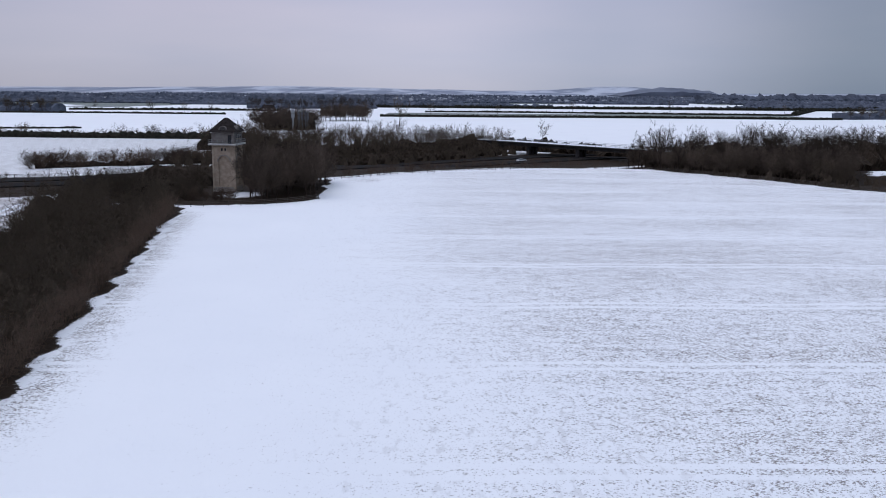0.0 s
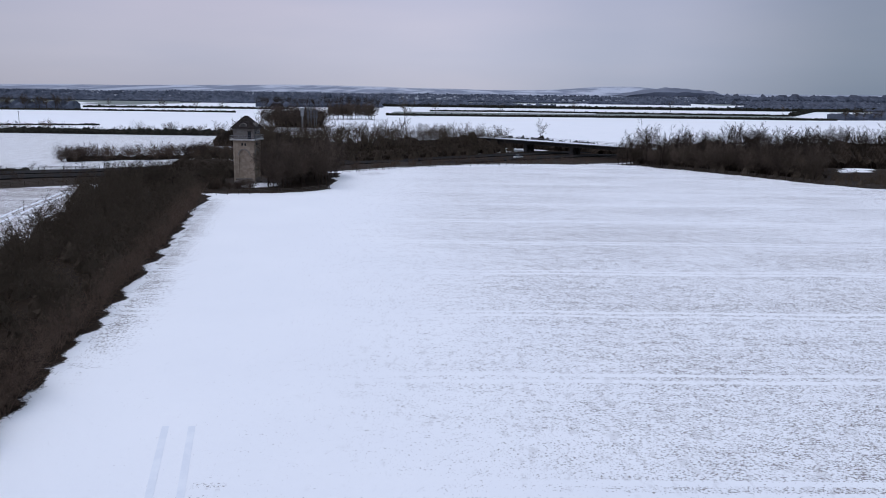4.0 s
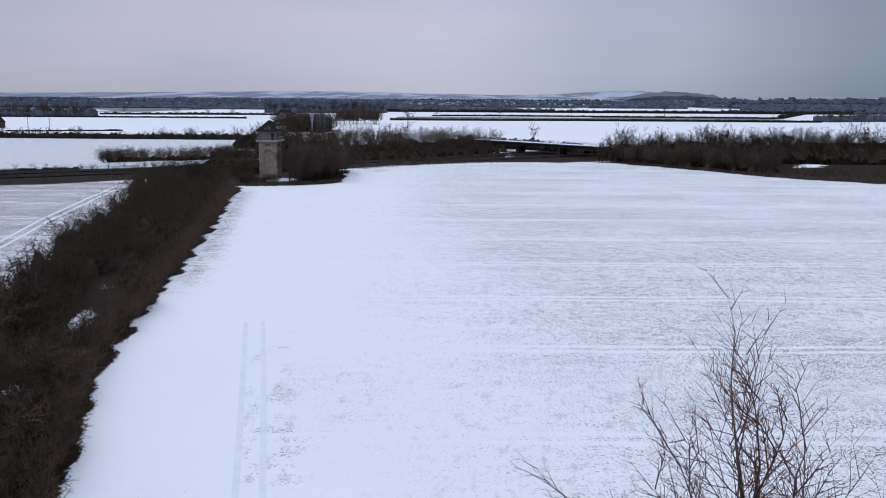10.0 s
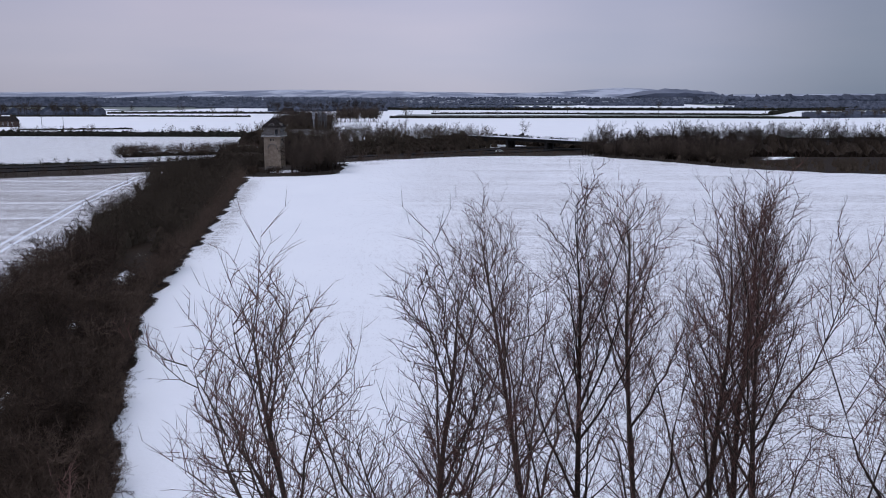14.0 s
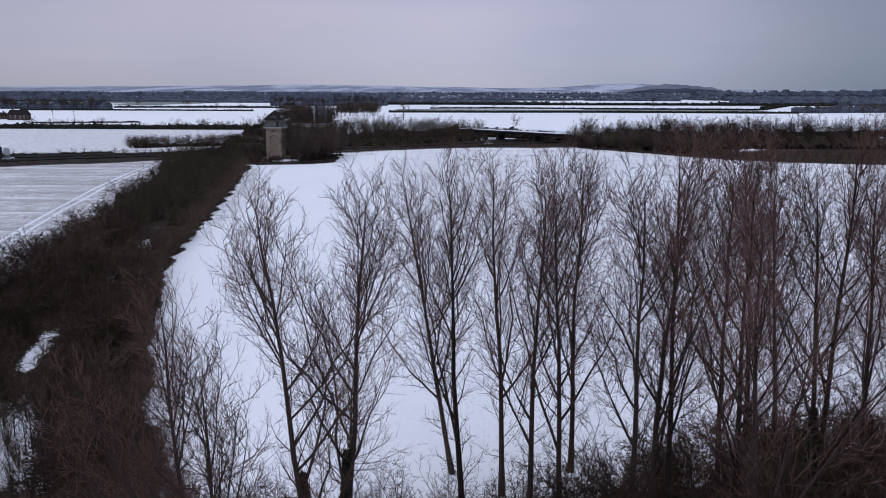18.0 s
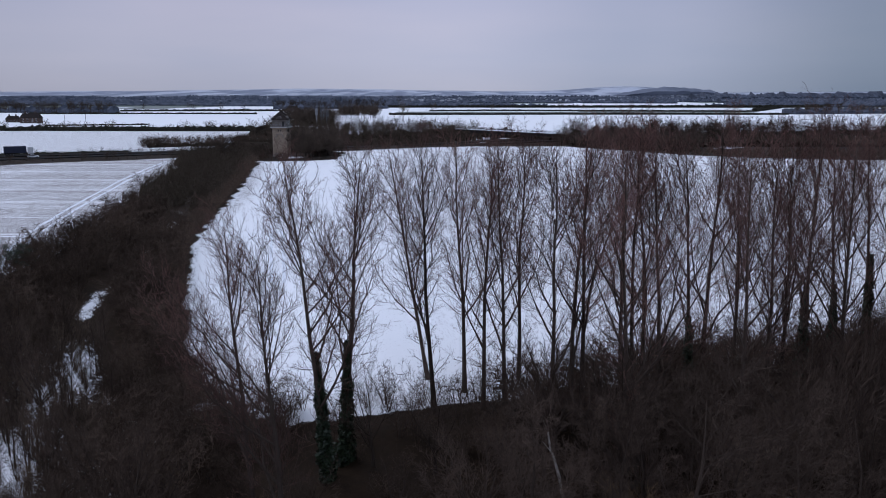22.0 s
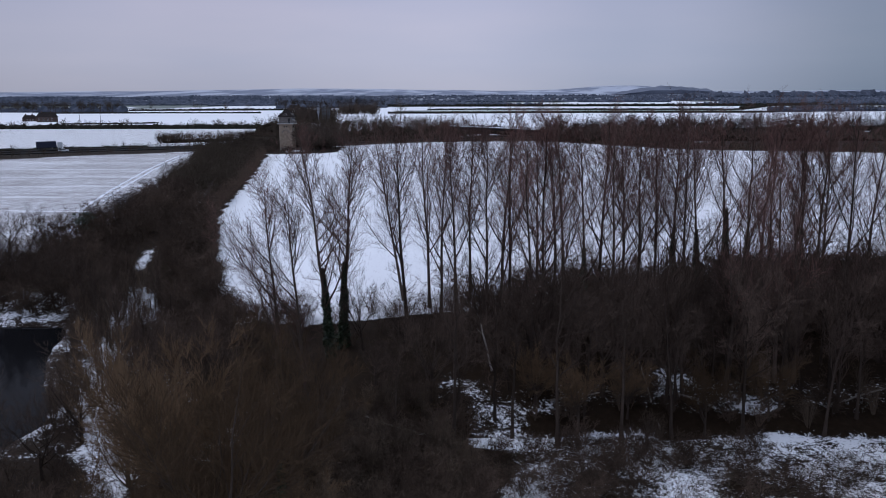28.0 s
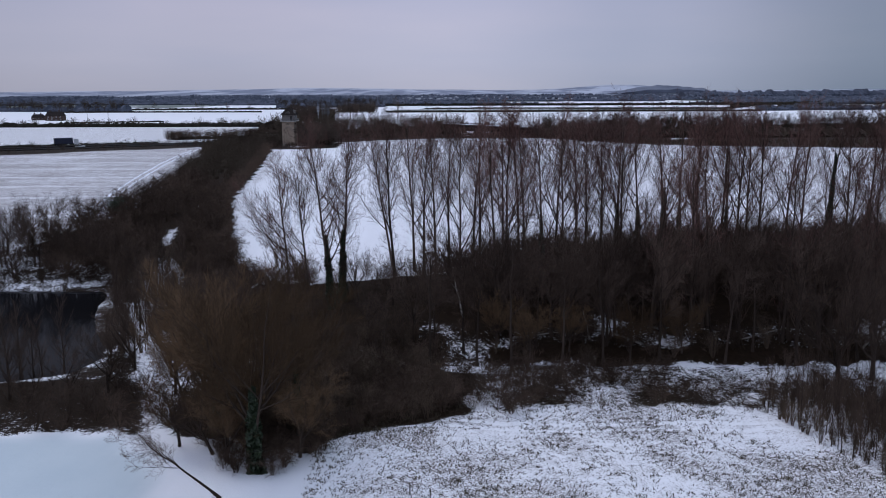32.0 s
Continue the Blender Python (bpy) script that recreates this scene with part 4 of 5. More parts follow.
# ---- the hollow with the pond ----
def dry(x, y):
    return float(pond_edge(x, y)) > (4.5 if y < -76 else 1.0) and off_ride(x, y) and not bool(inside(x, y, BELT)) and not bool(inside(x, y, ALDERS)) and y > -101


for x, y in fill(WESTWOOD, 7.2, 45, dry):
    if x > -95:
        plant("woodland_tree", "spreading", x, y, "bare brown tree round the pond", "tree", "trees round the pond", rnd.uniform(0.4, 0.7), rnd.uniform(0.9, 1.2), rng=rnd)
grove("undergrowth", "bramble", [p for p in fill(WESTWOOD, 4.4, 46, dry) if p[0] > -92], "low bare scrub round the pond", "undergrowth", (0.3, 0.6), rnd)

for x, y in fill(ALDERS, 2.5, 51, lambda x, y: float(pond_edge(x, y)) > 1.0):
    if rnd.random() < 0.5:
        plant("alder_tree", "sapling", x, y, "slender dark alder standing in the snow", "tree", "alders by the pond", rnd.uniform(0.45, 0.75), rng=rnd)
    else:
        plant("hazel_bush", "osier", x, y, "bare upright hazel in the snow", "bush", "hazels by the pond", rnd.uniform(0.4, 0.75), 1.25, rng=rnd)
for x, y in ((-48, -29), (-55, -27), (-62, -26), (-69, -25), (-76, -27), (-83, -30), (-41, -31), (-36, -37), (-58, -20), (-72, -18)):
    plant("ash_tree", "spreading", x, y, "bare rounded ash on the far shore of the pond", "tree", "trees by the belt", rnd.uniform(0.6, 0.8), rng=rnd)
for x, y, s in ((8.4, -121.5, 1.16), (1.5, -112, 1.05), (11, -111, 1.0)):
    plant("willow_tree", "willow", x, y, "large bare willow with golden brown twigs", "tree", "willows", s, 1.12, 0, rng=rnd)
for x, y in ((-5, -104), (-1, -101), (-8, -98), (-3, -94), (4, -104)):
    plant("willow_tree", "willow", x, y, "smaller bare willow by the pond", "tree", "willows", rnd.uniform(0.55, 0.75), rng=rnd)
for x, y in fill(((-52, -111), (-8, -110), (-2, -107), (-9, -99), (-52, -99)), 3.2, 41):
    plant("bramble_bush", "bramble", x, y, "dark bare thicket between pond and snowfield", "bush", "thicket by the pond", rnd.uniform(0.3, 0.78), rnd.uniform(0.8, 1.3), rng=rnd)
for x, y in fill(((0, -100), (4, -111), (12, -114.5), (19, -111), (27, -107), (31, -102), (27, -93), (22, -86), (8, -86)), 2.2, 42):
    plant("brush", "osier" if rnd.random() < 0.55 else "scrub", x, y, "tall tangled brown brush beside the meadow", "bush", "brush by the meadow", rnd.uniform(0.4, 0.72), rnd.uniform(0.9, 1.2), rng=rnd)
def bramble_patch(x, y):
    """Thick bramble patches in the corner of the meadow."""
    return any(((x - ex) / ea) ** 2 + ((y - ey) / eb) ** 2 < 1 for ex, ey, ea, eb in ((47, -89.5, 14, 5.5), (41, -98, 8, 3.5), (60, -97, 6, 4)))


patchy = lambda x, y: (bramble_patch(x, y) or float(hash_noise(x, y, 7, 21)) > 0.45) and not (y > -87.0 and x > 62) and not (46 < x < 56 and -101 < y < -97)
for x, y in fill(((24, -105), (34, -104), (46, -103), (58, -100), (72, -103), (76, -96), (70, -89), (30, -87)), 1.65, 43, patchy):
    plant("bramble_bush", "bramble", x, y, "low dark bramble in the snow", "bush", "scrub by the meadow", rnd.uniform(0.2, 0.44) - 0.12 * min(1, max(0, (x - 44) / 20)) + 0.12 * bramble_patch(x, y), 0.85, rng=rnd)
for x, y in fill(((9, -79), (26, -77), (28, -84), (27, -90), (30, -97), (26, -94), (22, -87), (10, -87)), 2.6, 47):
    plant("brush", "osier" if rnd.random() < 0.55 else "scrub", x, y, "tangled brown brush at the foot of the bank", "bush", "brush by the meadow", rnd.uniform(0.35, 0.6), rnd.uniform(0.9, 1.2), rng=rnd)
for x, y in fill(((30, -75), (60, -76), (122, -74), (124, -84), (60, -85.5), (33, -84)), 4.4, 48):
    plant("brush", "osier" if rnd.random() < 0.5 else "scrub", x, y, "bare brown shrub along the ditch", "bush", "brush along the ditch", rnd.uniform(0.3, 0.75), rnd.uniform(0.9, 1.2), rng=rnd)
for x, y, s in ((41, -83, 0.5), (47, -82, 0.45), (56, -83.5, 0.55), (64, -82, 0.5), (36, -80, 0.5)):
    plant("willow_tree", "willow", x, y, "small olive-brown willow at the ditch", "tree", "willows", s, rng=rnd)
for x, y in ((29, -103), (33, -100.5), (37, -104.5), (31, -92), (43, -95), (47, -90), (40, -89.5), (52, -93), (60, -89)):
    plant("thorn_bush", "scrub", x, y, "upright bare thorn in the snow", "bush", "scrub by the meadow", rnd.uniform(0.45, 0.62), rng=rnd)
for x, y in ((-37, -90), (-35.5, -89), (-33, -90.5), (-31.5, -89.5), (-30, -90), (-28, -87.5), (-39, -91), (-42, -90), (-34, -91.5), (-45, -91.5), (-47, -92), (-32.4, -91)):
    plant("alder_tree", "sapling", x, y, "slender bare alder standing at the pond", "tree", "alders by the pond", rnd.uniform(0.75, 1.0), rng=rnd)
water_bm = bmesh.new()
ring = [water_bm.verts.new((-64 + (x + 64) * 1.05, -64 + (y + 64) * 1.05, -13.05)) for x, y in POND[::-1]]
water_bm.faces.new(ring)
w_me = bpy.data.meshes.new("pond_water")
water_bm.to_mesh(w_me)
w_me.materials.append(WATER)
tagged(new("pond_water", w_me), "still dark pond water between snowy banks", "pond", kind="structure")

plant("leaning_tree", "ash", 6.2, -127.5, "bare tree leaning low over the snow", "tree", "trees by the snowfield", 0.8, 1.0, rng=rnd, tilt=-46)
for x, y, s in ((4.5, -119, 0.6), (12.5, -117.5, 0.62), (6, -115, 0.8), (-2, -115, 0.6)):
    plant("willow_tree", "willow", x, y, "small bare willow with low brown twigs", "tree", "willows", s, 0.9, rng=rnd)
for x, y in fill(((0, -113), (4, -121), (7, -124.5), (12, -123), (16, -116), (14, -110), (2, -109)), 2.2, 50):
    plant("brush", "scrub", x, y, "dark tangled brush under the willow", "bush", "brush under the willow", rnd.uniform(0.28, 0.55), rng=rnd)
plant("leaning_tree", "spreading", 2.5, -117, "bare leaning tree beside the willow", "tree", "trees by the snowfield", 0.6, 1.1, rng=rnd, tilt=-25)

# saplings at the edge of the meadow
for x, y in fill(((69, -100), (80, -94), (92, -112), (88, -128), (76, -124)), 1.35, 44):
    plant("sapling", "osier" if rnd.random() < 0.65 else "sapling", x, y, "thin reddish bare sapling in the snow", "sapling", "sapling thicket", rnd.uniform(0.24, 0.42), rnd.uniform(1.2, 1.7), rng=rnd)
for x, y in fill(((72, -98), (82, -94), (93, -110), (90, -122), (82, -112)), 3.0, 49):
    plant("bramble_bush", "scrub", x, y, "reddish brown brush among the saplings", "bush", "sapling thicket", rnd.uniform(0.35, 0.6), 1.1, rng=rnd)
for x, y in ((86, -104), (92, -99), (90, -112), (82, -95), (96, -106), (88, -92)):
    plant("woodland_tree", "spreading", x, y, "bare dark tree beside the meadow", "tree", "trees beside the meadow", rnd.uniform(0.9, 1.1), rng=rnd)

# ---- wood round the tower, roadside woods ----
for x, y in fill(((-47, 206), (-36, 206), (-30, 212), (-31, 240), (-34, 262), (-48, 262)), 4.0, 51):
    plant("woodland_tree", "copse", x, y, "bare brown tree in the copse by the tower", "tree", "copse by the tower", rnd.uniform(0.85, 1.1), rnd.uniform(0.95, 1.15), rng=rnd)
for x, y in fill(((-47, 196), (-36, 199), (-30, 208), (-36, 210), (-46, 206)), 5.0, 52):
    plant("copse_tree", "copse", x, y, "slender bare tree at the edge of the copse", "tree", "copse by the tower", rnd.uniform(0.6, 0.8), 1.2, rng=rnd)
grove("thorn_thicket", "thicket", fill(((-88, 196), (-60, 194), (-58, 206), (-64, 240), (-50, 268), (-75, 262), (-90, 228)), 4.6, 53), "bare hawthorn thicket behind the tower", "thicket", (0.6, 0.95), rnd)
for x, y in fill(((-58, 195), (-47, 196), (-47, 205), (-58, 207)), 3.6, 54):
    plant("hawthorn_bush", "scrub", x, y, "low bare hawthorn at the foot of the tower", "bush", "copse by the tower", rnd.uniform(0.35, 0.55), rng=rnd)
def open_view(x, y):
    """The low ground before the snowy wedge."""
    return (x - 2) / (y + 15) > 0.45 and y < 333


def wood_spot(x, y):
    return not bool(inside(x, y, WEDGE)) and not open_view(x, y) and abs(y - float(np.interp(x, [100, 112, 160], [352, 345, 306]))) > 4


spots = fill(RIGHTWOOD, 8.5, 55, lambda x, y: x < 330 and wood_spot(x, y))
front = [p for p in spots if p[0] < 200 and p[1] < 300][:150]
for x, y in front:
    plant("roadside_tree", "far", x, y, "bare roadside tree in a brown wood", "tree", "wood by the bridge", rnd.uniform(0.8, 1.2) * (0.72 if y < float(np.interp(x, [84, 112, 160], [362, 345, 306])) else 1.2), rnd.uniform(0.9, 1.15), rng=rnd)
for x, y in fill(((72, 334), (86, 305), (106, 277), (128, 262), (140, 292), (152, 316), (128, 330), (108, 344), (88, 350)), 5.6, 67, wood_spot):
    plant("roadside_tree", "copse", x, y, "dense bare roadside tree in a brown wood", "tree", "wood by the bridge", rnd.uniform(0.7, 1.0), rnd.uniform(0.9, 1.2), rng=rnd)
grove("roadside_wood", "far", [p for p in spots if p not in front], "bare brown roadside wood", "wood", (0.9, 1.4), rnd)
grove("roadside_scrub", "thicket", fill(RIGHTWOOD, 9.0, 56, lambda x, y: x < 240 and y < 320 and wood_spot(x, y)), "bare scrub under the roadside trees", "thicket", (0.6, 0.95), rnd)
grove("roadside_scrub", "thicket", fill(((122, 240), (140, 216), (230, 192), (300, 215), (300, 240), (170, 270), (150, 275), (134, 270)), 7.0, 66), "low bare scrub before a snowy clearing", "thicket", (0.38, 0.6), rnd)
grove("roadside_wood", "far", fill(NORTHWOOD, 6.6, 57), "bare brown wood beyond the road", "wood", (0.7, 1.15), rnd)
grove("roadside_scrub", "thicket", fill(((-92, 300), (-60, 308), (-30, 338), (10, 368), (36, 392), (30, 404), (-20, 382), (-60, 352), (-98, 328)), 6.0, 58), "bare scrub on the road embankment", "thicket", (0.6, 1.0), rnd)
grove("roadside_scrub", "bramble", fill(((-30, 268), (-12, 288), (6, 302), (46, 320), (62, 322), (62, 330), (40, 328), (0, 312), (-34, 282)), 4.4, 61), "low bare scrub on the road verge", "thicket", (0.4, 0.62), rnd)
verge_spots = [p for p in fill(((-230, 130), (-60, 240), (-36, 268), (-60, 320), (-100, 300), (-240, 200)), 6.4, 62) if 7 < abs(p[1] - float(line_y(p[0], ROAD))) and abs(p[1] - 15 - float(line_y(p[0] + 8, ROAD))) > 7 and not bool(inside(*p, TOWERWOOD))]
grove("roadside_scrub", "bramble", [p for p in verge_spots if -34 < p[1] - float(line_y(p[0], ROAD)) < 34], "low bare scrub on the road verges", "thicket", (0.3, 0.5), rnd)
for x, y in fill(((-138, 285), (-84, 314), (-76, 322), (-80, 330), (-112, 308), (-138, 295)), 3.4, 59):
    plant("hedgerow_bush", "scrub", x, y, "bare hedgerow bush between snowfields", "bush", "hedgerow", rnd.uniform(0.6, 0.95), rng=rnd)
k = 0
x = -470.0
while x < -96:
    y = 476 + rnd.uniform(-4, 4)
    plant("hedgerow_bush", "thicket" if rnd.random() < 0.6 else "scrub", x, y, "bare hedgerow bush along the lane", "bush", "lane hedgerow", rnd.uniform(0.45, 0.85) if rnd.random() < 0.85 else 1.1, rng=rnd)
    x += rnd.uniform(2.6, 6.5)
for poly in (((-122, 556), (-100, 552), (-82, 562), (-80, 590), (-118, 592)), ((-100, 715), (-62, 722), (-60, 745), (-98, 745))):
    for x, y in fill(poly, 5.2, 60):
        plant("copse_tree", "copse", x, y, "bare tree in a far copse", "tree", "far copse", rnd.uniform(1.1, 1.4), rnd.uniform(0.9, 1.15), rng=rnd)
for x, y, s in ((-31, 643, 2.0), (155, 1045, 1.3), (285, 1100, 1.5), (425, 1090, 1.1), (60, 960, 1.1), (-12, 900, 1.3), (55, 470, 1.1), (30, 455, 0.9),
                (-300, 905, 1.1), (-270, 915, 1.1), (-240, 905, 1.2), (-330, 985, 1.2), (-215, 1010, 1.2), (-380, 960, 1.2), (-395, 498, 1.1)):
    plant("field_tree", "far", x, y, "single bare tree standing in a snowfield", "tree", "field trees", s, rng=rnd)


# ---- hedges and distant woods: long ragged masses ----
def mass(name, pts, width, tall, label, category, mat, seed, ragged=0.35, stepsize=1.3, kind="stuff", hump=False):
    """A hedge or strip of wood along a line, with an uneven top."""
    rng = np.random.default_rng(seed)
    P = np.array(pts, float)
    seg = np.linalg.norm(np.diff(P, axis=0), axis=1)
    d = np.concatenate([[0], np.cumsum(seg)])
    n = max(4, int(d[-1] / stepsize))
    s = np.linspace(0, d[-1], n)
    cx, cy = np.interp(s, d, P[:, 0]), np.interp(s, d, P[:, 1])
    tx, ty = np.gradient(cx), np.gradient(cy)
    q = np.hypot(tx, ty)
    px, py = -ty / q, tx / q
    gz = height(cx, cy)
    env = np.sin(np.pi * (s + 0.02 * d[-1]) / (1.04 * d[-1])) ** 0.7 if hump else 1.0
    top = tall * env * (1 - ragged + ragged * (1.2 * rng.random(n) ** 1.5 + 0.6 * hash_noise(s, s * 0, stepsize * 7, seed)))
    prof = ((-0.5, 0.0), (-0.52, 0.55), (-0.25, 0.95), (0.2, 1.0), (0.5, 0.6), (0.5, 0.0))
    V = []
    for a, b in prof:
        j = 1 + rng.normal(size=n) * min(0.12, 1.2 / width)
        V.append(np.stack([cx + px * width * a * j, cy + py * width * a * j, gz - 0.3 + (top + 0.3) * b * (1 + rng.normal(size=n) * 0.1 * (b > 0))], -1))
    m = len(prof)
    V = np.stack(V, 1).reshape(-1, 3)
    F = [[i * m + k, i * m + k + 1, (i + 1) * m + k + 1, (i + 1) * m + k] for i in range(n - 1) for k in range(m - 1)]
    F += [list(range(m)), [(n - 1) * m + k for k in range(m)][::-1]]
    return tagged(new(name, mesh_of(name, V, F, mat)), label, category, kind=kind)


mass("field_hedge", [(-480, 866), (-330, 872), (-215, 866)], 4, 1.8, "dark clipped hedge across the snow", "hedge", HEDGE, 1)
mass("field_hedge", [(-310, 548), (-234, 566)], 3, 1.1, "dark clipped hedge across the snow", "hedge", HEDGE, 2)
mass("field_hedge", [(-480, 468), (-300, 470), (-105, 468)], 5, 3.3, "dark hedge along the lane", "hedge", HEDGE, 3)
mass("field_hedge", [(-60, 842), (60, 846), (200, 866), (392, 858)], 4, 2.2, "dark clipped hedge across the snow", "hedge", HEDGE, 4, 0.2)
mass("field_hedge", [(-20, 1004), (60, 1016), (250, 1000), (395, 985)], 4, 2.0, "dark clipped hedge across the snow", "hedge", HEDGE, 5, 0.2)
mass("field_hedge", [(-420, 985), (-300, 1000), (-180, 1010)], 4, 2.6, "dark clipped hedge across the snow", "hedge", HEDGE, 6)
mass("field_hedge", [(395, 985), (520, 1230), (700, 1350)], 6, 4, "dark hedge across the snow", "hedge", HEDGE, 7)
mass("field_hedge", [(-150, 1226), (200, 1232), (600, 1250)], 6, 4, "dark hedge across the snow", "hedge", HEDGE, 8)
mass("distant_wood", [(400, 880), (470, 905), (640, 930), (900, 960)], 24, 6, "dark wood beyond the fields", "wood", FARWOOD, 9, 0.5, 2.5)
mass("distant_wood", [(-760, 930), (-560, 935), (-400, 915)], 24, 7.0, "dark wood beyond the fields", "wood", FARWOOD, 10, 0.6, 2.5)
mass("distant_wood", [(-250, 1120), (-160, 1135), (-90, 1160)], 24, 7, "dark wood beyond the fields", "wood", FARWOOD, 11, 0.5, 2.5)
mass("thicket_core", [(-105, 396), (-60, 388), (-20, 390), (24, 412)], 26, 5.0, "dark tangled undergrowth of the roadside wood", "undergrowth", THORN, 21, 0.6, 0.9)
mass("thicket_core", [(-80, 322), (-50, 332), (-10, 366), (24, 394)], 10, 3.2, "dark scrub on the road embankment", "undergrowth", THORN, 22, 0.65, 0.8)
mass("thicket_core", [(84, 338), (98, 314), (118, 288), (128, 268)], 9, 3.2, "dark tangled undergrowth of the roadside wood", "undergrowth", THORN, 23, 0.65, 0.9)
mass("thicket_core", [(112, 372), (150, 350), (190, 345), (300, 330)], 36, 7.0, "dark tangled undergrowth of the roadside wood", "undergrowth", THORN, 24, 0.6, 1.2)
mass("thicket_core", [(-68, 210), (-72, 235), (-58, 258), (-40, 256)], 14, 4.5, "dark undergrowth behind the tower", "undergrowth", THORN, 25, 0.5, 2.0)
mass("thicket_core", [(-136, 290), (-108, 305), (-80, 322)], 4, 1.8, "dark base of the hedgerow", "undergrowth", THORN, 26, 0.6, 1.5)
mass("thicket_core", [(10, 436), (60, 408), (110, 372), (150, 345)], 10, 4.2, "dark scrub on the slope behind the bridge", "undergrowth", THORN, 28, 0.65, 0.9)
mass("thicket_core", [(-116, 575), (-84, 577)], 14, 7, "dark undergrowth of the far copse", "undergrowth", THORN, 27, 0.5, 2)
mass("verge_hedge", [(x, y + 27) for x, y in ((-420, 40), (-260, 138), (-180, 188), (-130, 222))], 4, 1.0, "dark hedge along the road", "hedge", HEDGE, 12)
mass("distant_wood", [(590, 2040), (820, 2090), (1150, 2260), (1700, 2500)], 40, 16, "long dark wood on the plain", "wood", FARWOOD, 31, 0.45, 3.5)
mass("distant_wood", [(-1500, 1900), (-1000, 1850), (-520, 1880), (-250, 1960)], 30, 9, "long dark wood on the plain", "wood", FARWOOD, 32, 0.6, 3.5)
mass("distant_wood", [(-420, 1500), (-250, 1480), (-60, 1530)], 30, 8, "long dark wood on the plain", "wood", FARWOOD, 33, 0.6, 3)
for line, s in ((((400, 860), (470, 880), (640, 905), (900, 940)), (0.7, 1.1)), (((-760, 905), (-560, 910), (-400, 892)), (0.9, 1.4)), (((-250, 1100), (-160, 1115), (-90, 1140)), (0.9, 1.4))):
    outline = list(line) + [(x, y + 34) for x, y in line[::-1]]
    grove("distant_wood", "far", fill(outline, 9.5, 70), "bare trees of a wood beyond the fields", "wood", s, rnd)
rw = np.random.default_rng(5)
for k in range(130):
    y = 1280 * (2.2 ** (k / 129.0))
    half = 0.62 * (y + 210)
    x0 = rw.uniform(-half, half * 0.8)
    ln = rw.uniform(0.08, 0.4) * half
    if 1180 < y < 1600 and x0 > -150 and x0 < 350:
        x0 = -400 - ln if rw.random() < 0.5 else 520
    sl = rw.uniform(-0.05, 0.05)
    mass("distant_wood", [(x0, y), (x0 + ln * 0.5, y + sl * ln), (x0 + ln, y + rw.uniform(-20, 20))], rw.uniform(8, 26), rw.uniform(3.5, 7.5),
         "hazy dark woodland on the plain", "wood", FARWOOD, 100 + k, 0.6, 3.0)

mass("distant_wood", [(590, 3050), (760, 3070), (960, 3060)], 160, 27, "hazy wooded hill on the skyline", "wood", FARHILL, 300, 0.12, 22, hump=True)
# far town: small snowy roofs scattered through the plain
vs, fs = [], []
for k in range(800):
    y = 1750 * (1.6 ** rw.random())
    x = rw.uniform(-0.6, 0.6) * (y + 210)
    g = ground_z(x, y)
    a, b, h = rw.uniform(2.0, 4.2), rw.uniform(2.0, 3.5), rw.uniform(1.8, 3.2)
    n = len(vs)
    vs += [(x - a, y - b, g), (x + a, y - b, g), (x + a, y + b, g), (x - a, y + b, g), (x - a, y - b, g + h), (x + a, y - b, g + h), (x + a, y + b, g + h), (x - a, y + b, g + h),
           (x - a, y, g + h + 1.8), (x + a, y, g + h + 1.8)]
    fs += [[n + i for i in q] for q in ((0, 1, 5, 4), (1, 2, 6, 5), (2, 3, 7, 6), (3, 0, 4, 7), (4, 5, 9, 8), (6, 7, 8, 9), (5, 6, 9), (7, 4, 8))]
tagged(new("distant_town", mesh_of("distant_town", np.array(vs), fs, FARTOWN)), "small snowy roofs of a far town", "town", kind="stuff")


# ---- road and bridge ----
def ribbon(name, pts, width, lift, mat, label, category, every=6.0, deep=0.6):
    P = np.array(pts, float)
    d = np.concatenate([[0], np.cumsum(np.linalg.norm(np.diff(P, axis=0), axis=1))])
    s = np.arange(0, d[-1], every)
    cx, cy = np.interp(s, d, P[:, 0]), np.interp(s, d, P[:, 1])
    tx, ty = np.gradient(cx), np.gradient(cy)
    q = np.hypot(tx, ty)
    px, py = -ty / q, tx / q
    V, rows = [], []
    gz = height(cx, cy)
    for a, dz in ((-0.5, -deep), (-0.5, 0), (0.5, 0), (0.5, -deep)):
        rows.append(np.stack([cx + px * width * a, cy + py * width * a, gz + lift + dz], -1))
    V = np.stack(rows, 1).reshape(-1, 3)
    F = [[i * 4 + k, i * 4 + k + 1, (i + 1) * 4 + k + 1, (i + 1) * 4 + k] for i in range(len(s) - 1) for k in range(3)]
    return tagged(new(name, mesh_of(name, V, F, mat)), label, category, kind="structure")


ribbon("road", ROAD, 9.5, 0.35, ASPHALT, "dark wet asphalt carriageway", "road")
ROAD2 = [(x - 8, y + 15) for x, y in ROAD]
ribbon("road_far", ROAD2, 9.5, 0.35, ASPHALT, "dark wet asphalt carriageway", "road")


for off in (0, 2.3):
    ribbon("wheel_track", [(x + off, y) for x, y in TRACK], 0.75, 0.05, SNOWCAP, "wheel track of pressed snow across the field", "track", 1.5, 0.06)
for off in (-1.1, 1.2):
    ribbon("wheel_track", [(x + off, y) for x, y in ((-9.9, 0), (-12.4, 12), (-16.9, 33), (-19.8, 46))], 0.6, 0.03, SNOWCAP, "wheel track of pressed snow beside the stubble", "track", 1.5, 0.04)


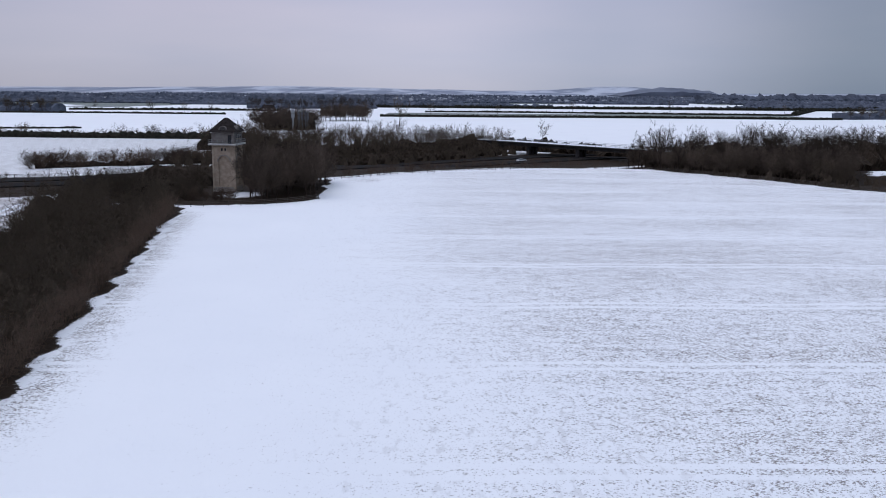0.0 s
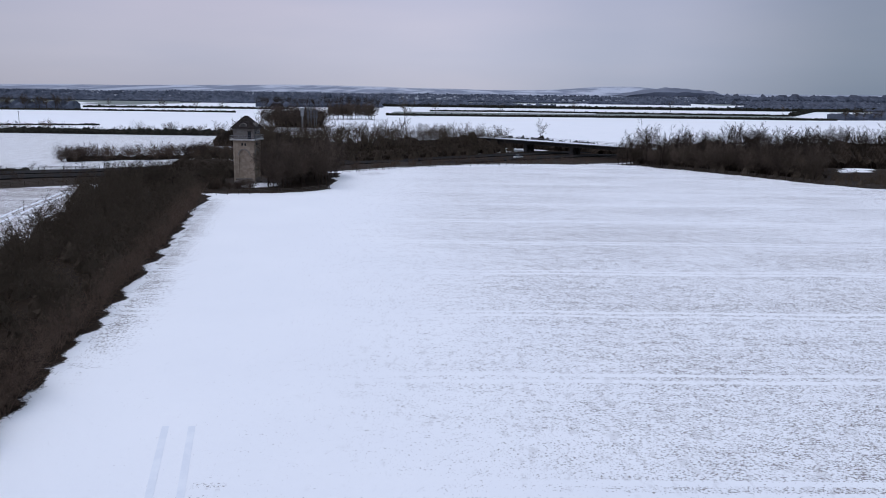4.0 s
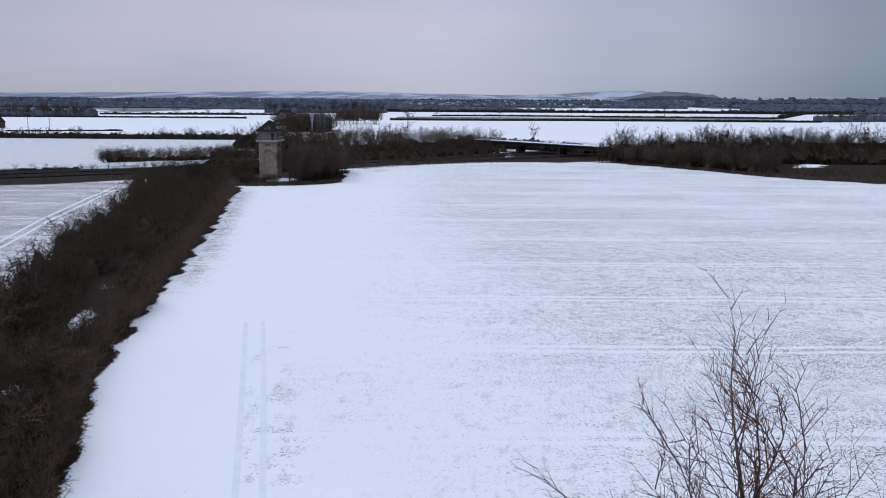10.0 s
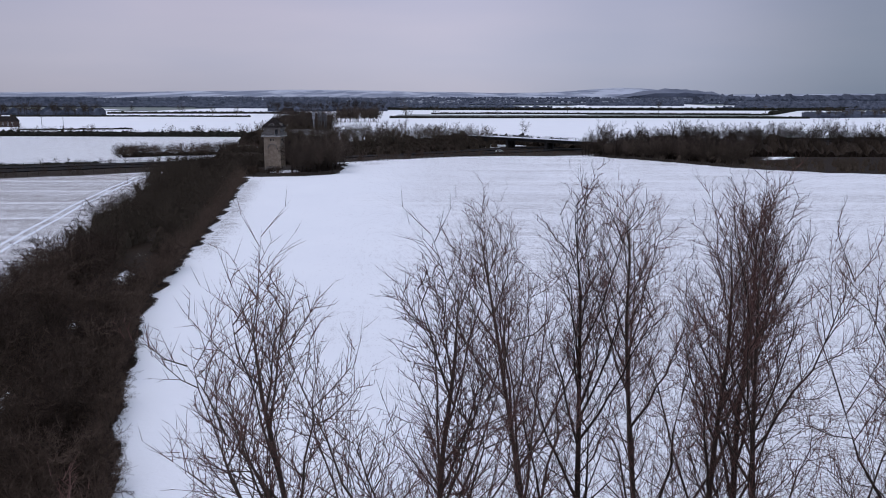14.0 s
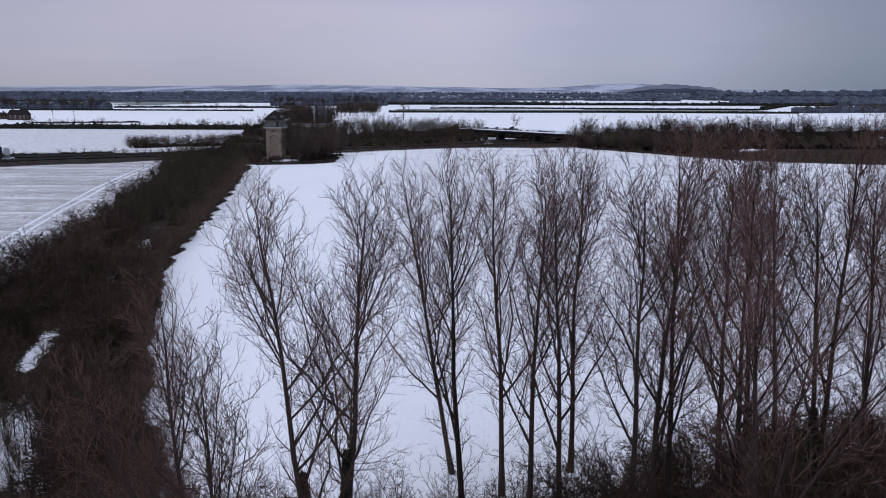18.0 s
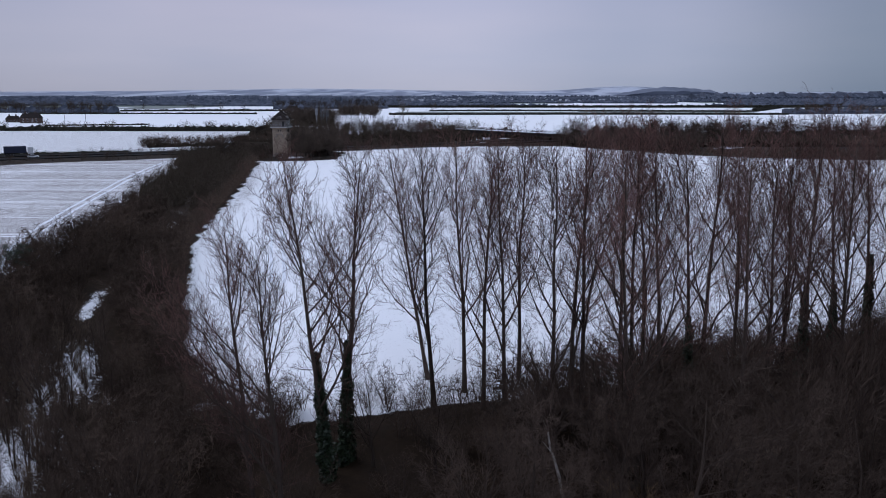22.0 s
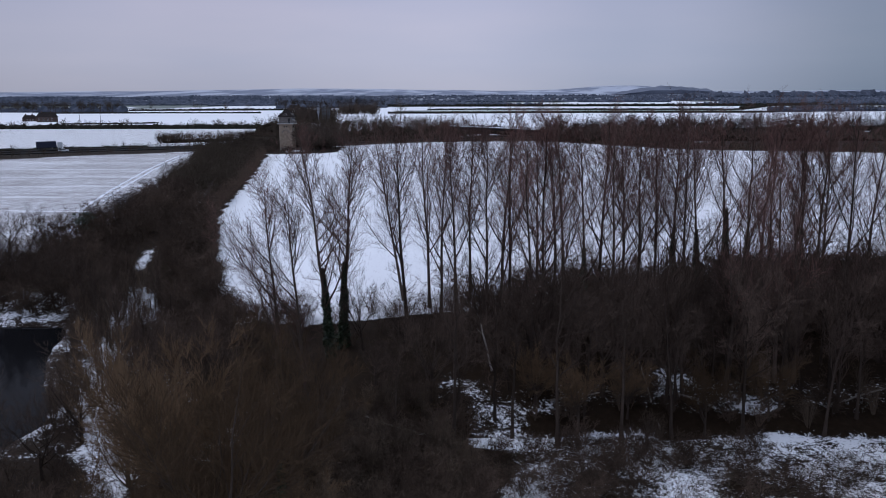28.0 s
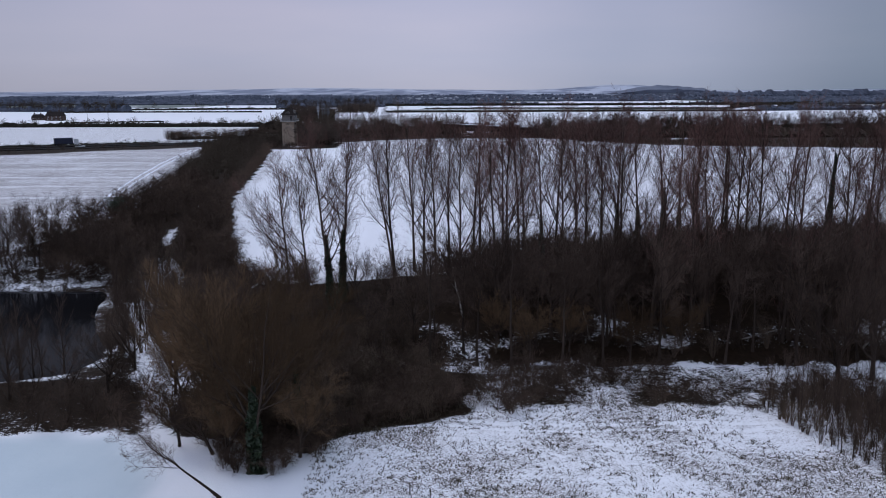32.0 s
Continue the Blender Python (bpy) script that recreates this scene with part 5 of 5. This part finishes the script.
def road_at(x, far=False):
    y = float(line_y(x, ROAD2 if far else ROAD))
    return y, ground_z(x, y) + 0.35


def bridge():
    a, b = Vector((20, 413, 3.0)), Vector((112, 348, 1.6))
    d = (b - a).normalized()
    ang = math.degrees(math.atan2(d.y, d.x))
    ob = thing("road_bridge", (66, 380, -4.6), "dark concrete road bridge with metal railings", "bridge")
    o = Vector((66, 380, -4.6))
    mid = (a + b) / 2 - o
    ln = (b - a).length
    m = Matrix.Translation(mid) @ (b - a).to_track_quat("X", "Z").to_matrix().to_4x4()
    deck = box((0, 0, -0.35), (ln, 10, 0.5), bevel=0.05)
    bmesh.ops.transform(deck, matrix=m, verts=deck.verts)
    part("deck", deck, CONCRETE, ob)
    for off in (-3.6, -1.2, 1.2, 3.6):
        g = box((0, off, -1.25), (ln * 0.8, 0.5, 1.3))
        bmesh.ops.transform(g, matrix=m, verts=g.verts)
        part("girder", g, CONCRETE, ob)
    snow = box((0, 0, -0.04), (ln, 8.6, 0.1))
    bmesh.ops.transform(snow, matrix=m, verts=snow.verts)
    part("snowy_roadway", snow, SNOWCAP, ob, "snow-covered roadway")
    for f in (0.24, 0.46, 0.68):
        p = a + (b - a) * f - o
        for off in (-3.0, 0, 3.0):
            q = p + Vector((-d.y, d.x, 0)) * off
            part("pier", box((q.x, q.y, (p.z - 1.9) / 2 - 0.2), (1.6, 1.6, p.z - 1.5), ang, bevel=0.08), CONCRETE, ob)
    for side in (-4.7, 4.7):
        for z in (0.55, 1.05):
            g = box((0, side, z), (ln, 0.07, 0.09))
            bmesh.ops.transform(g, matrix=m, verts=g.verts)
            part("rail", g, METAL, ob, "grey metal rail")
        n = 24
        for k in range(n + 1):
            g = box((-ln / 2 + 0.1 + (ln - 0.2) * k / n, side, 0.5), (0.1, 0.1, 1.15))
            bmesh.ops.transform(g, matrix=m, verts=g.verts)
            part("post", g, METAL, ob)
    for f, dd in ((0.06, 1), (0.94, -1)):
        p = a + (b - a) * f - o
        part("abutment", box((p.x, p.y, p.z / 2 - 0.8), (9, 10, p.z + 1.0), ang, 0.8), CONCRETE, ob)
    return ob


bridge()


def approach():
    a, b = Vector((112, 348, 1.55)), Vector((141, 325, 0.2))
    ob = thing("bridge_approach", (126, 336, -2.0), "snow-covered approach road with fence rails", "road")
    o = Vector((126, 336, -2.0))
    m = Matrix.Translation((a + b) / 2 - o) @ (b - a).to_track_quat("X", "Z").to_matrix().to_4x4()
    ln = (b - a).length
    for name, c, size, mat in (("embankment", (0, 0, -1.3), (ln, 11, 2.6), THORN), ("snowy_roadway", (0, 0, 0.06), (ln, 5, 0.12), SNOWCAP), ("rail", (0, -5, 0.9), (ln, 0.08, 0.1), TIMBER), ("rail", (0, -5, 0.45), (ln, 0.08, 0.1), TIMBER)):
        g = box(c, size)
        bmesh.ops.transform(g, matrix=m, verts=g.verts)
        part(name, g, mat, ob)
    for k in range(19):
        g = box((-ln / 2 + ln * (k + 0.5) / 19, -5, 0.45), (0.14, 0.14, 1.2))
        bmesh.ops.transform(g, matrix=m, verts=g.verts)
        part("post", g, TIMBER, ob)


approach()


# ---- the stone water tower ----
def arch_panel(bm, w, h, aw, ah, z0, depth, m):
    """One wall w x h in the xz plane with a round-headed recess, moved by m."""
    seg = 12
    r = aw / 2
    spring = z0 + ah - r
    arc = [(r * math.cos(math.pi * k / seg), spring + r * math.sin(math.pi * k / seg)) for k in range(seg + 1)]
    inner = [(r, z0)] + arc + [(-r, z0)]
    outer = [(w / 2, 0)] + [(w / 2, z) for z in (spring,)] + [(w / 2 * (1 - 2 * k / (seg - 2)), h) for k in range(seg - 1)] + [(-w / 2, spring), (-w / 2, 0)]
    outer = outer[:len(inner)] if len(outer) >= len(inner) else outer + [outer[-1]] * (len(inner) - len(outer))
    vi = [bm.verts.new(m @ Vector((x, 0, z))) for x, z in inner]
    vd = [bm.verts.new(m @ Vector((x, depth, z))) for x, z in inner]
    vo = [bm.verts.new(m @ Vector((x, 0, z))) for x, z in outer]
    for k in range(len(inner) - 1):
        bm.faces.new((vo[k], vo[k + 1], vi[k + 1], vi[k]))
        bm.faces.new((vi[k], vi[k + 1], vd[k + 1], vd[k]))
    bm.faces.new((vo[0], vi[0], vi[-1], vo[-1]))
    bm.faces.new((vi[0], vd[0], vd[-1], vi[-1]))
    bm.faces.new(vd)


def tower():
    tx, ty = -54.2, 222.4
    ob = thing("stone_tower", (tx, ty, ground_z(tx, ty) - 0.3), "tall square stone water tower with dark hipped roof", "tower", turn=-5)
    w, h = 5.6, 12.4
    part("plinth", box((0, 0, 0.7), (w + 0.7, w + 0.7, 1.8), taper=0.94, bevel=0.06), STONE_DARK, ob, "weathered stone plinth")
    shaft = bmesh.new()
    for k in range(4):
        m = Matrix.Rotation(k * math.pi / 2, 4, "Z") @ Matrix.Translation((0, -w / 2, 0))
        arch_panel(shaft, w, h, 3.0, 7.6, 1.9, 0.45, m)
    bmesh.ops.remove_doubles(shaft, verts=shaft.verts, dist=0.002)
    bmesh.ops.recalc_face_normals(shaft, faces=shaft.faces)
    part("shaft", shaft, STONE, ob)
    for k in range(4):
        turn = Matrix.Rotation(k * math.pi / 2, 4, "Z")
        arch = bmesh.new()
        seg = 14
        for j in range(seg):
            a = math.pi * (j + 0.5) / seg
            m = turn @ Matrix.Translation((1.68 * math.cos(a), -w / 2 - 0.03, 8.0 + 1.68 * math.sin(a))) @ Matrix.Rotation(-a + math.pi / 2, 4, "Y")
            add = bmesh.new()
            add_box(add, (0, 0, 0), (0.33, 0.16, 0.36))
            bmesh.ops.transform(add, matrix=m, verts=add.verts)
            me = bpy.data.meshes.new("tmp")
            add.to_mesh(me)
            add.free()
            arch.from_mesh(me)
            bpy.data.meshes.remove(me)
        part("arch_stones", arch, STONE_DARK, ob, "ring of arch stones")
        for sx in (-1, 1):
            g = box((sx * (w / 2 - 0.02), -w / 2 + 0.02, 6.2), (0.5, 0.5, 12.3), bevel=0.04)
            if sx > 0:
                bmesh.ops.transform(g, matrix=turn, verts=g.verts)
                part("corner_pier", g, STONE, ob)
            else:
                g.free()
        for sx in (-0.45, 0.45):
            g = box((sx, -w / 2, 11.1), (0.42, 0.3, 0.75))
            bmesh.ops.transform(g, matrix=turn, verts=g.verts)
            part("slot_window", g, DARK, ob, "dark narrow window slot")
    part("cornice", box((0, 0, 12.1), (w + 0.6, w + 0.6, 0.4), bevel=0.08), STONE, ob)
    part("balcony_slab", box((0, 0, 12.45), (7.5, 7.5, 0.42), bevel=0.05), SLABSTONE, ob, "overhanging pale stone slab")
    for k in range(4):
        turn = Matrix.Rotation(k * math.pi / 2, 4, "Z")
        for z in (13.1, 13.6):
            g = box((0, -3.65, z), (7.3, 0.05, 0.05))
            bmesh.ops.transform(g, matrix=turn, verts=g.verts)
            part("balcony_rail", g, METAL, ob, "thin metal rail")
        for j in range(6):
            g = box((-3.65 + 7.3 * j / 6, -3.65, 13.1), (0.06, 0.06, 1.05))
            bmesh.ops.transform(g, matrix=turn, verts=g.verts)
            part("rail_post", g, METAL, ob)
    part("upper_room", box((0, 0, 14.1), (6.0, 6.0, 3.0), bevel=0.04), RENDERED, ob, "grey weathered boarded upper room")
    for z in (13.2, 13.8, 14.4, 15.0):
        part("board", box((0, 0, z), (6.06, 6.06, 0.05)), RENDERED, ob)
    door = part("door", box((1.75, -3.0, 13.72), (0.95, 0.16, 2.1)), DARK, ob, "dark open doorway")
    part("door_frame", box((1.75, -3.02, 14.83), (1.2, 0.2, 0.14)), TIMBER, door)
    for y in (-1.6, 0.0, 1.6):
        win = part("side_window", box((3.0, y, 14.4), (0.16, 0.8, 1.1)), GLASS, ob, "dark glazed window")
        part("window_sill", box((3.06, y, 13.8), (0.24, 1.0, 0.1)), STONE, win)
    roof = bmesh.new()
    prof = ((3.55, 15.55), (3.45, 15.75), (2.4, 16.7), (1.3, 17.9), (0.35, 18.9))
    rings = []
    for r, z in prof:
        rings.append([roof.verts.new((sx * r, sy * r, z)) for sx, sy in ((-1, -1), (1, -1), (1, 1), (-1, 1))])
    for q, p in zip(rings, rings[1:]):
        for k in range(4):
            roof.faces.new((q[k], q[(k + 1) % 4], p[(k + 1) % 4], p[k]))
    roof.faces.new(rings[-1])
    roof.faces.new(rings[0][::-1])
    rf = part("roof", roof, SLATE, ob, "dark slate hipped roof")
    part("ridge_cap", box((0, 0, 18.95), (0.9, 0.9, 0.16), bevel=0.03), SLATE, rf)
    for k in range(4):
        for sx in (-1, 1):
            if sx > 0:
                g = rod((3.45, -3.45, 15.8), (0.35, -0.35, 18.95), 0.09, 0.09)
                bmesh.ops.transform(g, matrix=Matrix.Rotation(k * math.pi / 2, 4, "Z"), verts=g.verts)
                part("hip_tile", g, SLATE, rf)
    for k in (0, 1, 2, 3):
        turn = Matrix.Rotation(k * math.pi / 2, 4, "Z")
        d = bmesh.new()
        seg = 12
        front = [(1.05 * math.cos(math.pi * j / seg), 16.05 + 1.05 * math.sin(math.pi * j / seg)) for j in range(seg + 1)]
        a = [d.verts.new(turn @ Vector((x, -3.1, z))) for x, z in front]
        b = [d.verts.new(turn @ Vector((x, -1.4, z))) for x, z in front]
        for j in range(seg):
            d.faces.new((a[j], a[j + 1], b[j + 1], b[j]))
        d.faces.new(a)
        dorm = part("dormer", d, RENDERED, rf, "round-headed dormer vent")
        for j, (ww, z) in enumerate(((1.6, 16.25), (1.45, 16.5), (1.1, 16.75))):
            g = box((0, -3.12, z), (ww, 0.08, 0.13))
            bmesh.ops.transform(g, matrix=turn, verts=g.verts)
            part("louvre", g, DARK, dorm)
    return ob


tower()


# ---- fences ----
def fence(pts, label, group, spacing=2.6, rails=(0.45, 0.85, 1.2), tall=1.3, cap=60):
    P = np.array(pts, float)
    d = np.concatenate([[0], np.cumsum(np.linalg.norm(np.diff(P, axis=0), axis=1))])
    n = min(cap, int(d[-1] / spacing))
    s = np.linspace(0, d[-1], n + 1)
    xs, ys = np.interp(s, d, P[:, 0]), np.interp(s, d, P[:, 1])
    zs = height(xs, ys)
    ob = thing("rail_fence", (xs[0], ys[0], zs[0]), label, "fence", group)
    post = bpy.data.meshes.new("post")
    bm = box((0, 0, tall / 2 - 0.1), (0.14, 0.14, tall + 0.2), taper=0.9)
    bm.to_mesh(post)
    bm.free()
    post.materials.append(TIMBER)
    for k in range(n + 1):
        p = part("post", post, None, ob)
        p.location = (xs[k] - xs[0], ys[k] - ys[0], zs[k] - zs[0])
    for z in rails:
        for k in range(n):
            a = (xs[k] - xs[0], ys[k] - ys[0], zs[k] - zs[0] + z)
            b = (xs[k + 1] - xs[0], ys[k + 1] - ys[0], zs[k + 1] - zs[0] + z)
            part("rail", rod(a, b, 0.05, 0.05, 4), TIMBER, ob)
    return ob


fence([(-57, 188), (-44, 192), (-34, 197), (-28.5, 206)], "dark timber rail fence below the tower", "fences")
fence([(60, 316.5), (84, 303.5), (104, 276.5), (122, 234.5), (142, 214)], "dark timber fence along the wood", "fences", 3.0)
fence([(-32, 264), (-14, 284), (5, 298), (46, 316), (60, 316.5)], "dark timber fence along the road", "fences", 3.0)
fence([(x, y + 29) for x, y in ((-300, 113), (-260, 138), (-152, 205), (-112, 231))], "timber fence beside the road", "fences", 3.4)
fence([(-250, 118), (-152, 178), (-94, 211)], "timber fence beside the road", "fences", 3.4)


# ---- vehicles ----
def wheel(parent, x, y, r, w=0.3):
    bm = bmesh.new()
    bmesh.ops.create_cone(bm, cap_ends=True, segments=14, radius1=r, radius2=r, depth=w, matrix=Matrix.Translation((x, y, r)) @ Matrix.Rotation(math.pi / 2, 4, "X"))
    tyre = part("wheel", bm, RUBBER, parent, "black tyre")
    bm = bmesh.new()
    bmesh.ops.create_cone(bm, cap_ends=True, segments=10, radius1=r * 0.55, radius2=r * 0.5, depth=w + 0.04, matrix=Matrix.Translation((x, y, r)) @ Matrix.Rotation(math.pi / 2, 4, "X"))
    part("rim", bm, METAL, tyre)


def lorry(x, turn_back, label, body, cab, length, far=True):
    y, z = road_at(x, far)
    y2, _ = road_at(x + 5, far)
    ang = math.degrees(math.atan2(y2 - y, 5)) + (180 if turn_back else 0)
    ob = thing("lorry", (x, y, z), label, "lorry", "vehicles on the road", ang)
    part("trailer", box((-1.5, 0, 2.5), (length, 2.5, 2.8), bevel=0.06), body, ob)
    part("chassis", box((-1.2, 0, 0.95), (length + 0.5, 1.2, 0.25)), RUBBER, ob)
    c = bmesh.new()
    add_box(c, (length / 2 + 0.1, 0, 2.0), (2.1, 2.45, 2.8), taper=0.92)
    bmesh.ops.bevel(c, geom=c.edges[:], offset=0.1, segments=2, affect="EDGES")
    cb = part("cab", c, cab, ob)
    part("windscreen", box((length / 2 + 1.08, 0, 2.45), (0.12, 2.1, 0.9)), GLASS, cb)
    for s in (-1.0, 1.0):
        wheel(ob, length / 2 + 0.1, s, 0.5)
        for k in (0, 1.3, 2.6):
            wheel(ob, -length / 2 - 0.6 + k, s, 0.5)
        part("rear_light", box((-length / 2 - 1.55, s, 1.2), (0.06, 0.3, 0.15)), BRICK, ob)
    return ob


def car(x, label, paint, far=False):
    y, z = road_at(x, far)
    y2, _ = road_at(x + 5, far)
    ob = thing("car", (x, y, z), label, "car", "vehicles on the road", math.degrees(math.atan2(y2 - y, 5)))
    part("body", box((0, 0, 0.62), (4.3, 1.75, 0.65), taper=0.95, bevel=0.12), paint, ob)
    cab = part("cabin", box((-0.2, 0, 1.15), (2.3, 1.55, 0.6), taper=0.72, bevel=0.08), GLASS, ob, "dark glazed cabin")
    part("car_roof", box((-0.2, 0, 1.46), (1.5, 1.1, 0.06)), paint, cab)
    for sx in (-1.35, 1.35):
        for sy in (-0.8, 0.8):
            wheel(ob, sx, sy, 0.32, 0.2)
    for sy in (-0.6, 0.6):
        part("headlight", box((2.12, sy, 0.7), (0.08, 0.3, 0.15)), WHITEPAINT, ob)
    return ob


lorry(-196, False, "white box lorry on the dark road", WHITEPAINT, WHITEPAINT, 10.5)
lorry(-164, False, "dark navy curtain-sided lorry on the road", NAVY, WHITEPAINT, 8.5)
car(-152, "white car on the dark road", WHITEPAINT)
car(34, "white car passing near the bridge", WHITEPAINT)


# ---- farmhouse, masts, poles ----
def house(x, y, turn, w, d, h, label):
    ob = thing("farmhouse", (x, y, ground_z(x, y) - 0.2), label, "house", "houses", turn)
    part("wall", box((0, 0, h / 2), (w, d, h)), BRICK, ob)
    roof = bmesh.new()
    a = [roof.verts.new(p) for p in ((-w / 2 - .4, -d / 2 - .4, h), (w / 2 + .4, -d / 2 - .4, h), (w / 2 + .4, d / 2 + .4, h), (-w / 2 - .4, d / 2 + .4, h), (-w / 2 + 1, 0, h + d * 0.5), (w / 2 - 1, 0, h + d * 0.5))]
    for q in ((0, 1, 5, 4), (2, 3, 4, 5), (1, 2, 5), (3, 0, 4), (3, 2, 1, 0)):
        roof.faces.new([a[k] for k in q])
    rf = part("roof", roof, SLATE, ob, "dark tiled roof dusted with snow")
    for cx in (-w * 0.3, w * 0.22):
        part("chimney", box((cx, 0.3, h + d * 0.5 + 0.3), (1.0, 0.8, 2.2), bevel=0.05), BRICK, rf, "brick chimney")
    for cx in (-0.34, -0.1, 0.14, 0.36):
        for z in (1.6, h - 1.2):
            wn = part("window", box((cx * w, -d / 2, z), (1.1, 0.12, 1.2)), WHITEPAINT, ob, "white framed window")
            part("pane", box((cx * w, -d / 2 - 0.06, z), (0.9, 0.06, 1.0)), GLASS, wn)
    part("door", box((0.02 * w, -d / 2, 1.05), (1.0, 0.14, 2.1)), TIMBER, ob)
    return ob


house(-348, 602, 4, 16, 8, 4.6, "brick farmhouse with steep dark roof")
house(-372, 618, 8, 11, 6, 2.8, "low barn with dark roof in the snow")
house(-196, 985, 3, 14, 7, 4, "small far farmhouse among snowfields")


def mast(x, y, tall, label, half, steel, rings):
    ob = thing("telecom_mast", (x, y, ground_z(x, y) - 0.2), label, "mast", "masts")
    for sx, sy in ((-1, -1), (1, -1), (1, 1), (-1, 1)):
        part("leg", rod((sx * half, sy * half, 0), (sx * half * 0.8, sy * half * 0.8, tall), 0.13, 0.11), steel, ob)
    n = int(tall / 1.5)
    for k in range(n):
        z = tall * k / n
        for s in (-1, 1):
            part("brace", rod((-half * s, -half, z), (half * s * 0.9, -half * 0.9, z + tall / n), 0.06, 0.06, 4), steel, ob)
    for z in rings:
        for a in (0.5, 2.1, 3.7, 5.2):
            part("antenna", box((math.cos(a) * (half + 0.5), math.sin(a) * (half + 0.5), z), (0.5, 0.5, 2.2), math.degrees(a), bevel=0.06), METAL if steel is METAL else DARKSTEEL, ob, "upright antenna panel")
    return ob


mast(-91.5, 538, 14.5, "slim pale telecom mast with antenna panels", 0.35, METAL, (13.0, 10.4))
mast(-86.5, 536, 15.5, "dark lattice telecom mast crowded with antennas", 1.1, DARKSTEEL, (14.5, 12.0, 9.0))
mast(-83.5, 541, 13.0, "short dark lattice telecom mast", 0.7, DARKSTEEL, (12.0, 9.0))
for x, y, hgt in ((-262, 512, 11), (-116, 560, 10), (-300, 560, 10), (-425, 600, 10)):
    ob = thing("utility_pole", (x, y, ground_z(x, y) - 0.2), "wooden utility pole standing in the snow", "pole", "poles")
    part("shaft", rod((0, 0, 0), (0, 0, hgt), 0.18, 0.13), TIMBER, ob)
    part("crossarm", box((0, 0, hgt - 0.6), (1.8, 0.12, 0.14)), TIMBER, ob)

# ---- fallen logs, stakes, grass tufts ----
def log(p0, p1, r):
    a, b = Vector(p0), Vector(p1)
    ob = thing("fallen_log", p0, "pale barkless fallen trunk on the wooded bank", "log", "fallen logs")
    g = bmesh.new()
    n = 7
    rings = []
    d = b - a
    rl = random.Random(int(p0[0] * 10))
    side = d.cross(Vector((0, 0, 1))).normalized()
    upv = side.cross(d).normalized()
    for k in range(n):
        f = k / (n - 1)
        c = d * f + side * rl.uniform(-0.15, 0.15) + upv * rl.uniform(-0.08, 0.08)
        rr = r * (1 - 0.55 * f)
        rings.append([g.verts.new(c + side * rr * math.cos(t) + upv * rr * math.sin(t)) for t in [j * math.tau / 7 for j in range(7)]])
    for q, p in zip(rings, rings[1:]):
        for j in range(7):
            g.faces.new((q[j], q[(j + 1) % 7], p[(j + 1) % 7], p[j]))
    g.faces.new(rings[0][::-1])
    g.faces.new(rings[-1])
    part("stem", g, LOG, ob)
    for f in (0.6,):
        c = d * f
        part("broken_branch", rod(c, c + side * rl.choice((-1, 1)) * 0.8 + upv * 0.2 + d.normalized() * 1.2, r * 0.35, 0.03, 5), LOG, ob)


def on_ground(x, y, up=0.2):
    return (x, y, ground_z(x, y) + up)


log(on_ground(31.0, -71.5), (29.2, -66.5, -2.6), 0.17)
log(on_ground(50.8, -83.0), on_ground(50.3, -72.0, 1.6), 0.17)
log(on_ground(58, -80), on_ground(49.5, -73.5, 0.8), 0.17)
log(on_ground(24, -84.5), on_ground(15, -82.0, 0.5), 0.17)
log(on_ground(38, -78), on_ground(46, -76.0, 0.4), 0.17)
log(on_ground(72, -79), on_ground(82, -75.0, 0.6), 0.17)
log(on_ground(92, -80), on_ground(99, -74.0, 0.5), 0.17)
for x, y in ((25.4, -126.3), (27.5, -127.0)):
    ob = thing("marker_post", (x, y, ground_z(x, y) - 0.1), "short grey wooden stake in the snow", "post", "stakes")
    part("stake", box((0, 0, 0.6), (0.12, 0.12, 1.4), taper=0.8), TIMBER, ob)

rt = np.random.default_rng(77)
n = 15000
tx = rt.uniform(10, 92, n)
ty = rt.uniform(-134, -87, n)
keep = (hash_noise(tx, ty, 11, 11) * 0.5 + hash_noise(tx + ty * 0.5, ty - tx * 0.4, 4.3, 15) * 0.5 > 0.18 + 0.5 * rt.random(n) - 0.10 * (ty > -106)) & (tx > 12 + (-ty - 100) * 0.1)
tx, ty = tx[keep], ty[keep]
n = len(tx)
tz = height(tx, ty) - 0.04
blades = 6
P = np.zeros((n, blades, 2, 3))
P[:, :, 0, 0], P[:, :, 0, 1], P[:, :, 0, 2] = tx[:, None], ty[:, None], tz[:, None]
P[:, :, 0, :2] += rt.normal(size=(n, blades, 2)) * 0.20
P[:, :, 1] = P[:, :, 0] + rt.normal(size=(n, blades, 3)) * 0.13 + np.array([0, 0, 0.12])
Vt, Ft = tubes(P.reshape(-1, 2, 3), np.full((n * blades, 2), 0.06), 3)
TUFT = grainy("dead_grass", (0.06, 0.05, 0.035), (0.12, 0.10, 0.07), 0.7, 0.9, 0, local=False)
tagged(new("grass_tufts", mesh_of("grass_tufts", Vt, Ft, TUFT)), "dead grass tufts poking through the snow", "grass", kind="stuff")
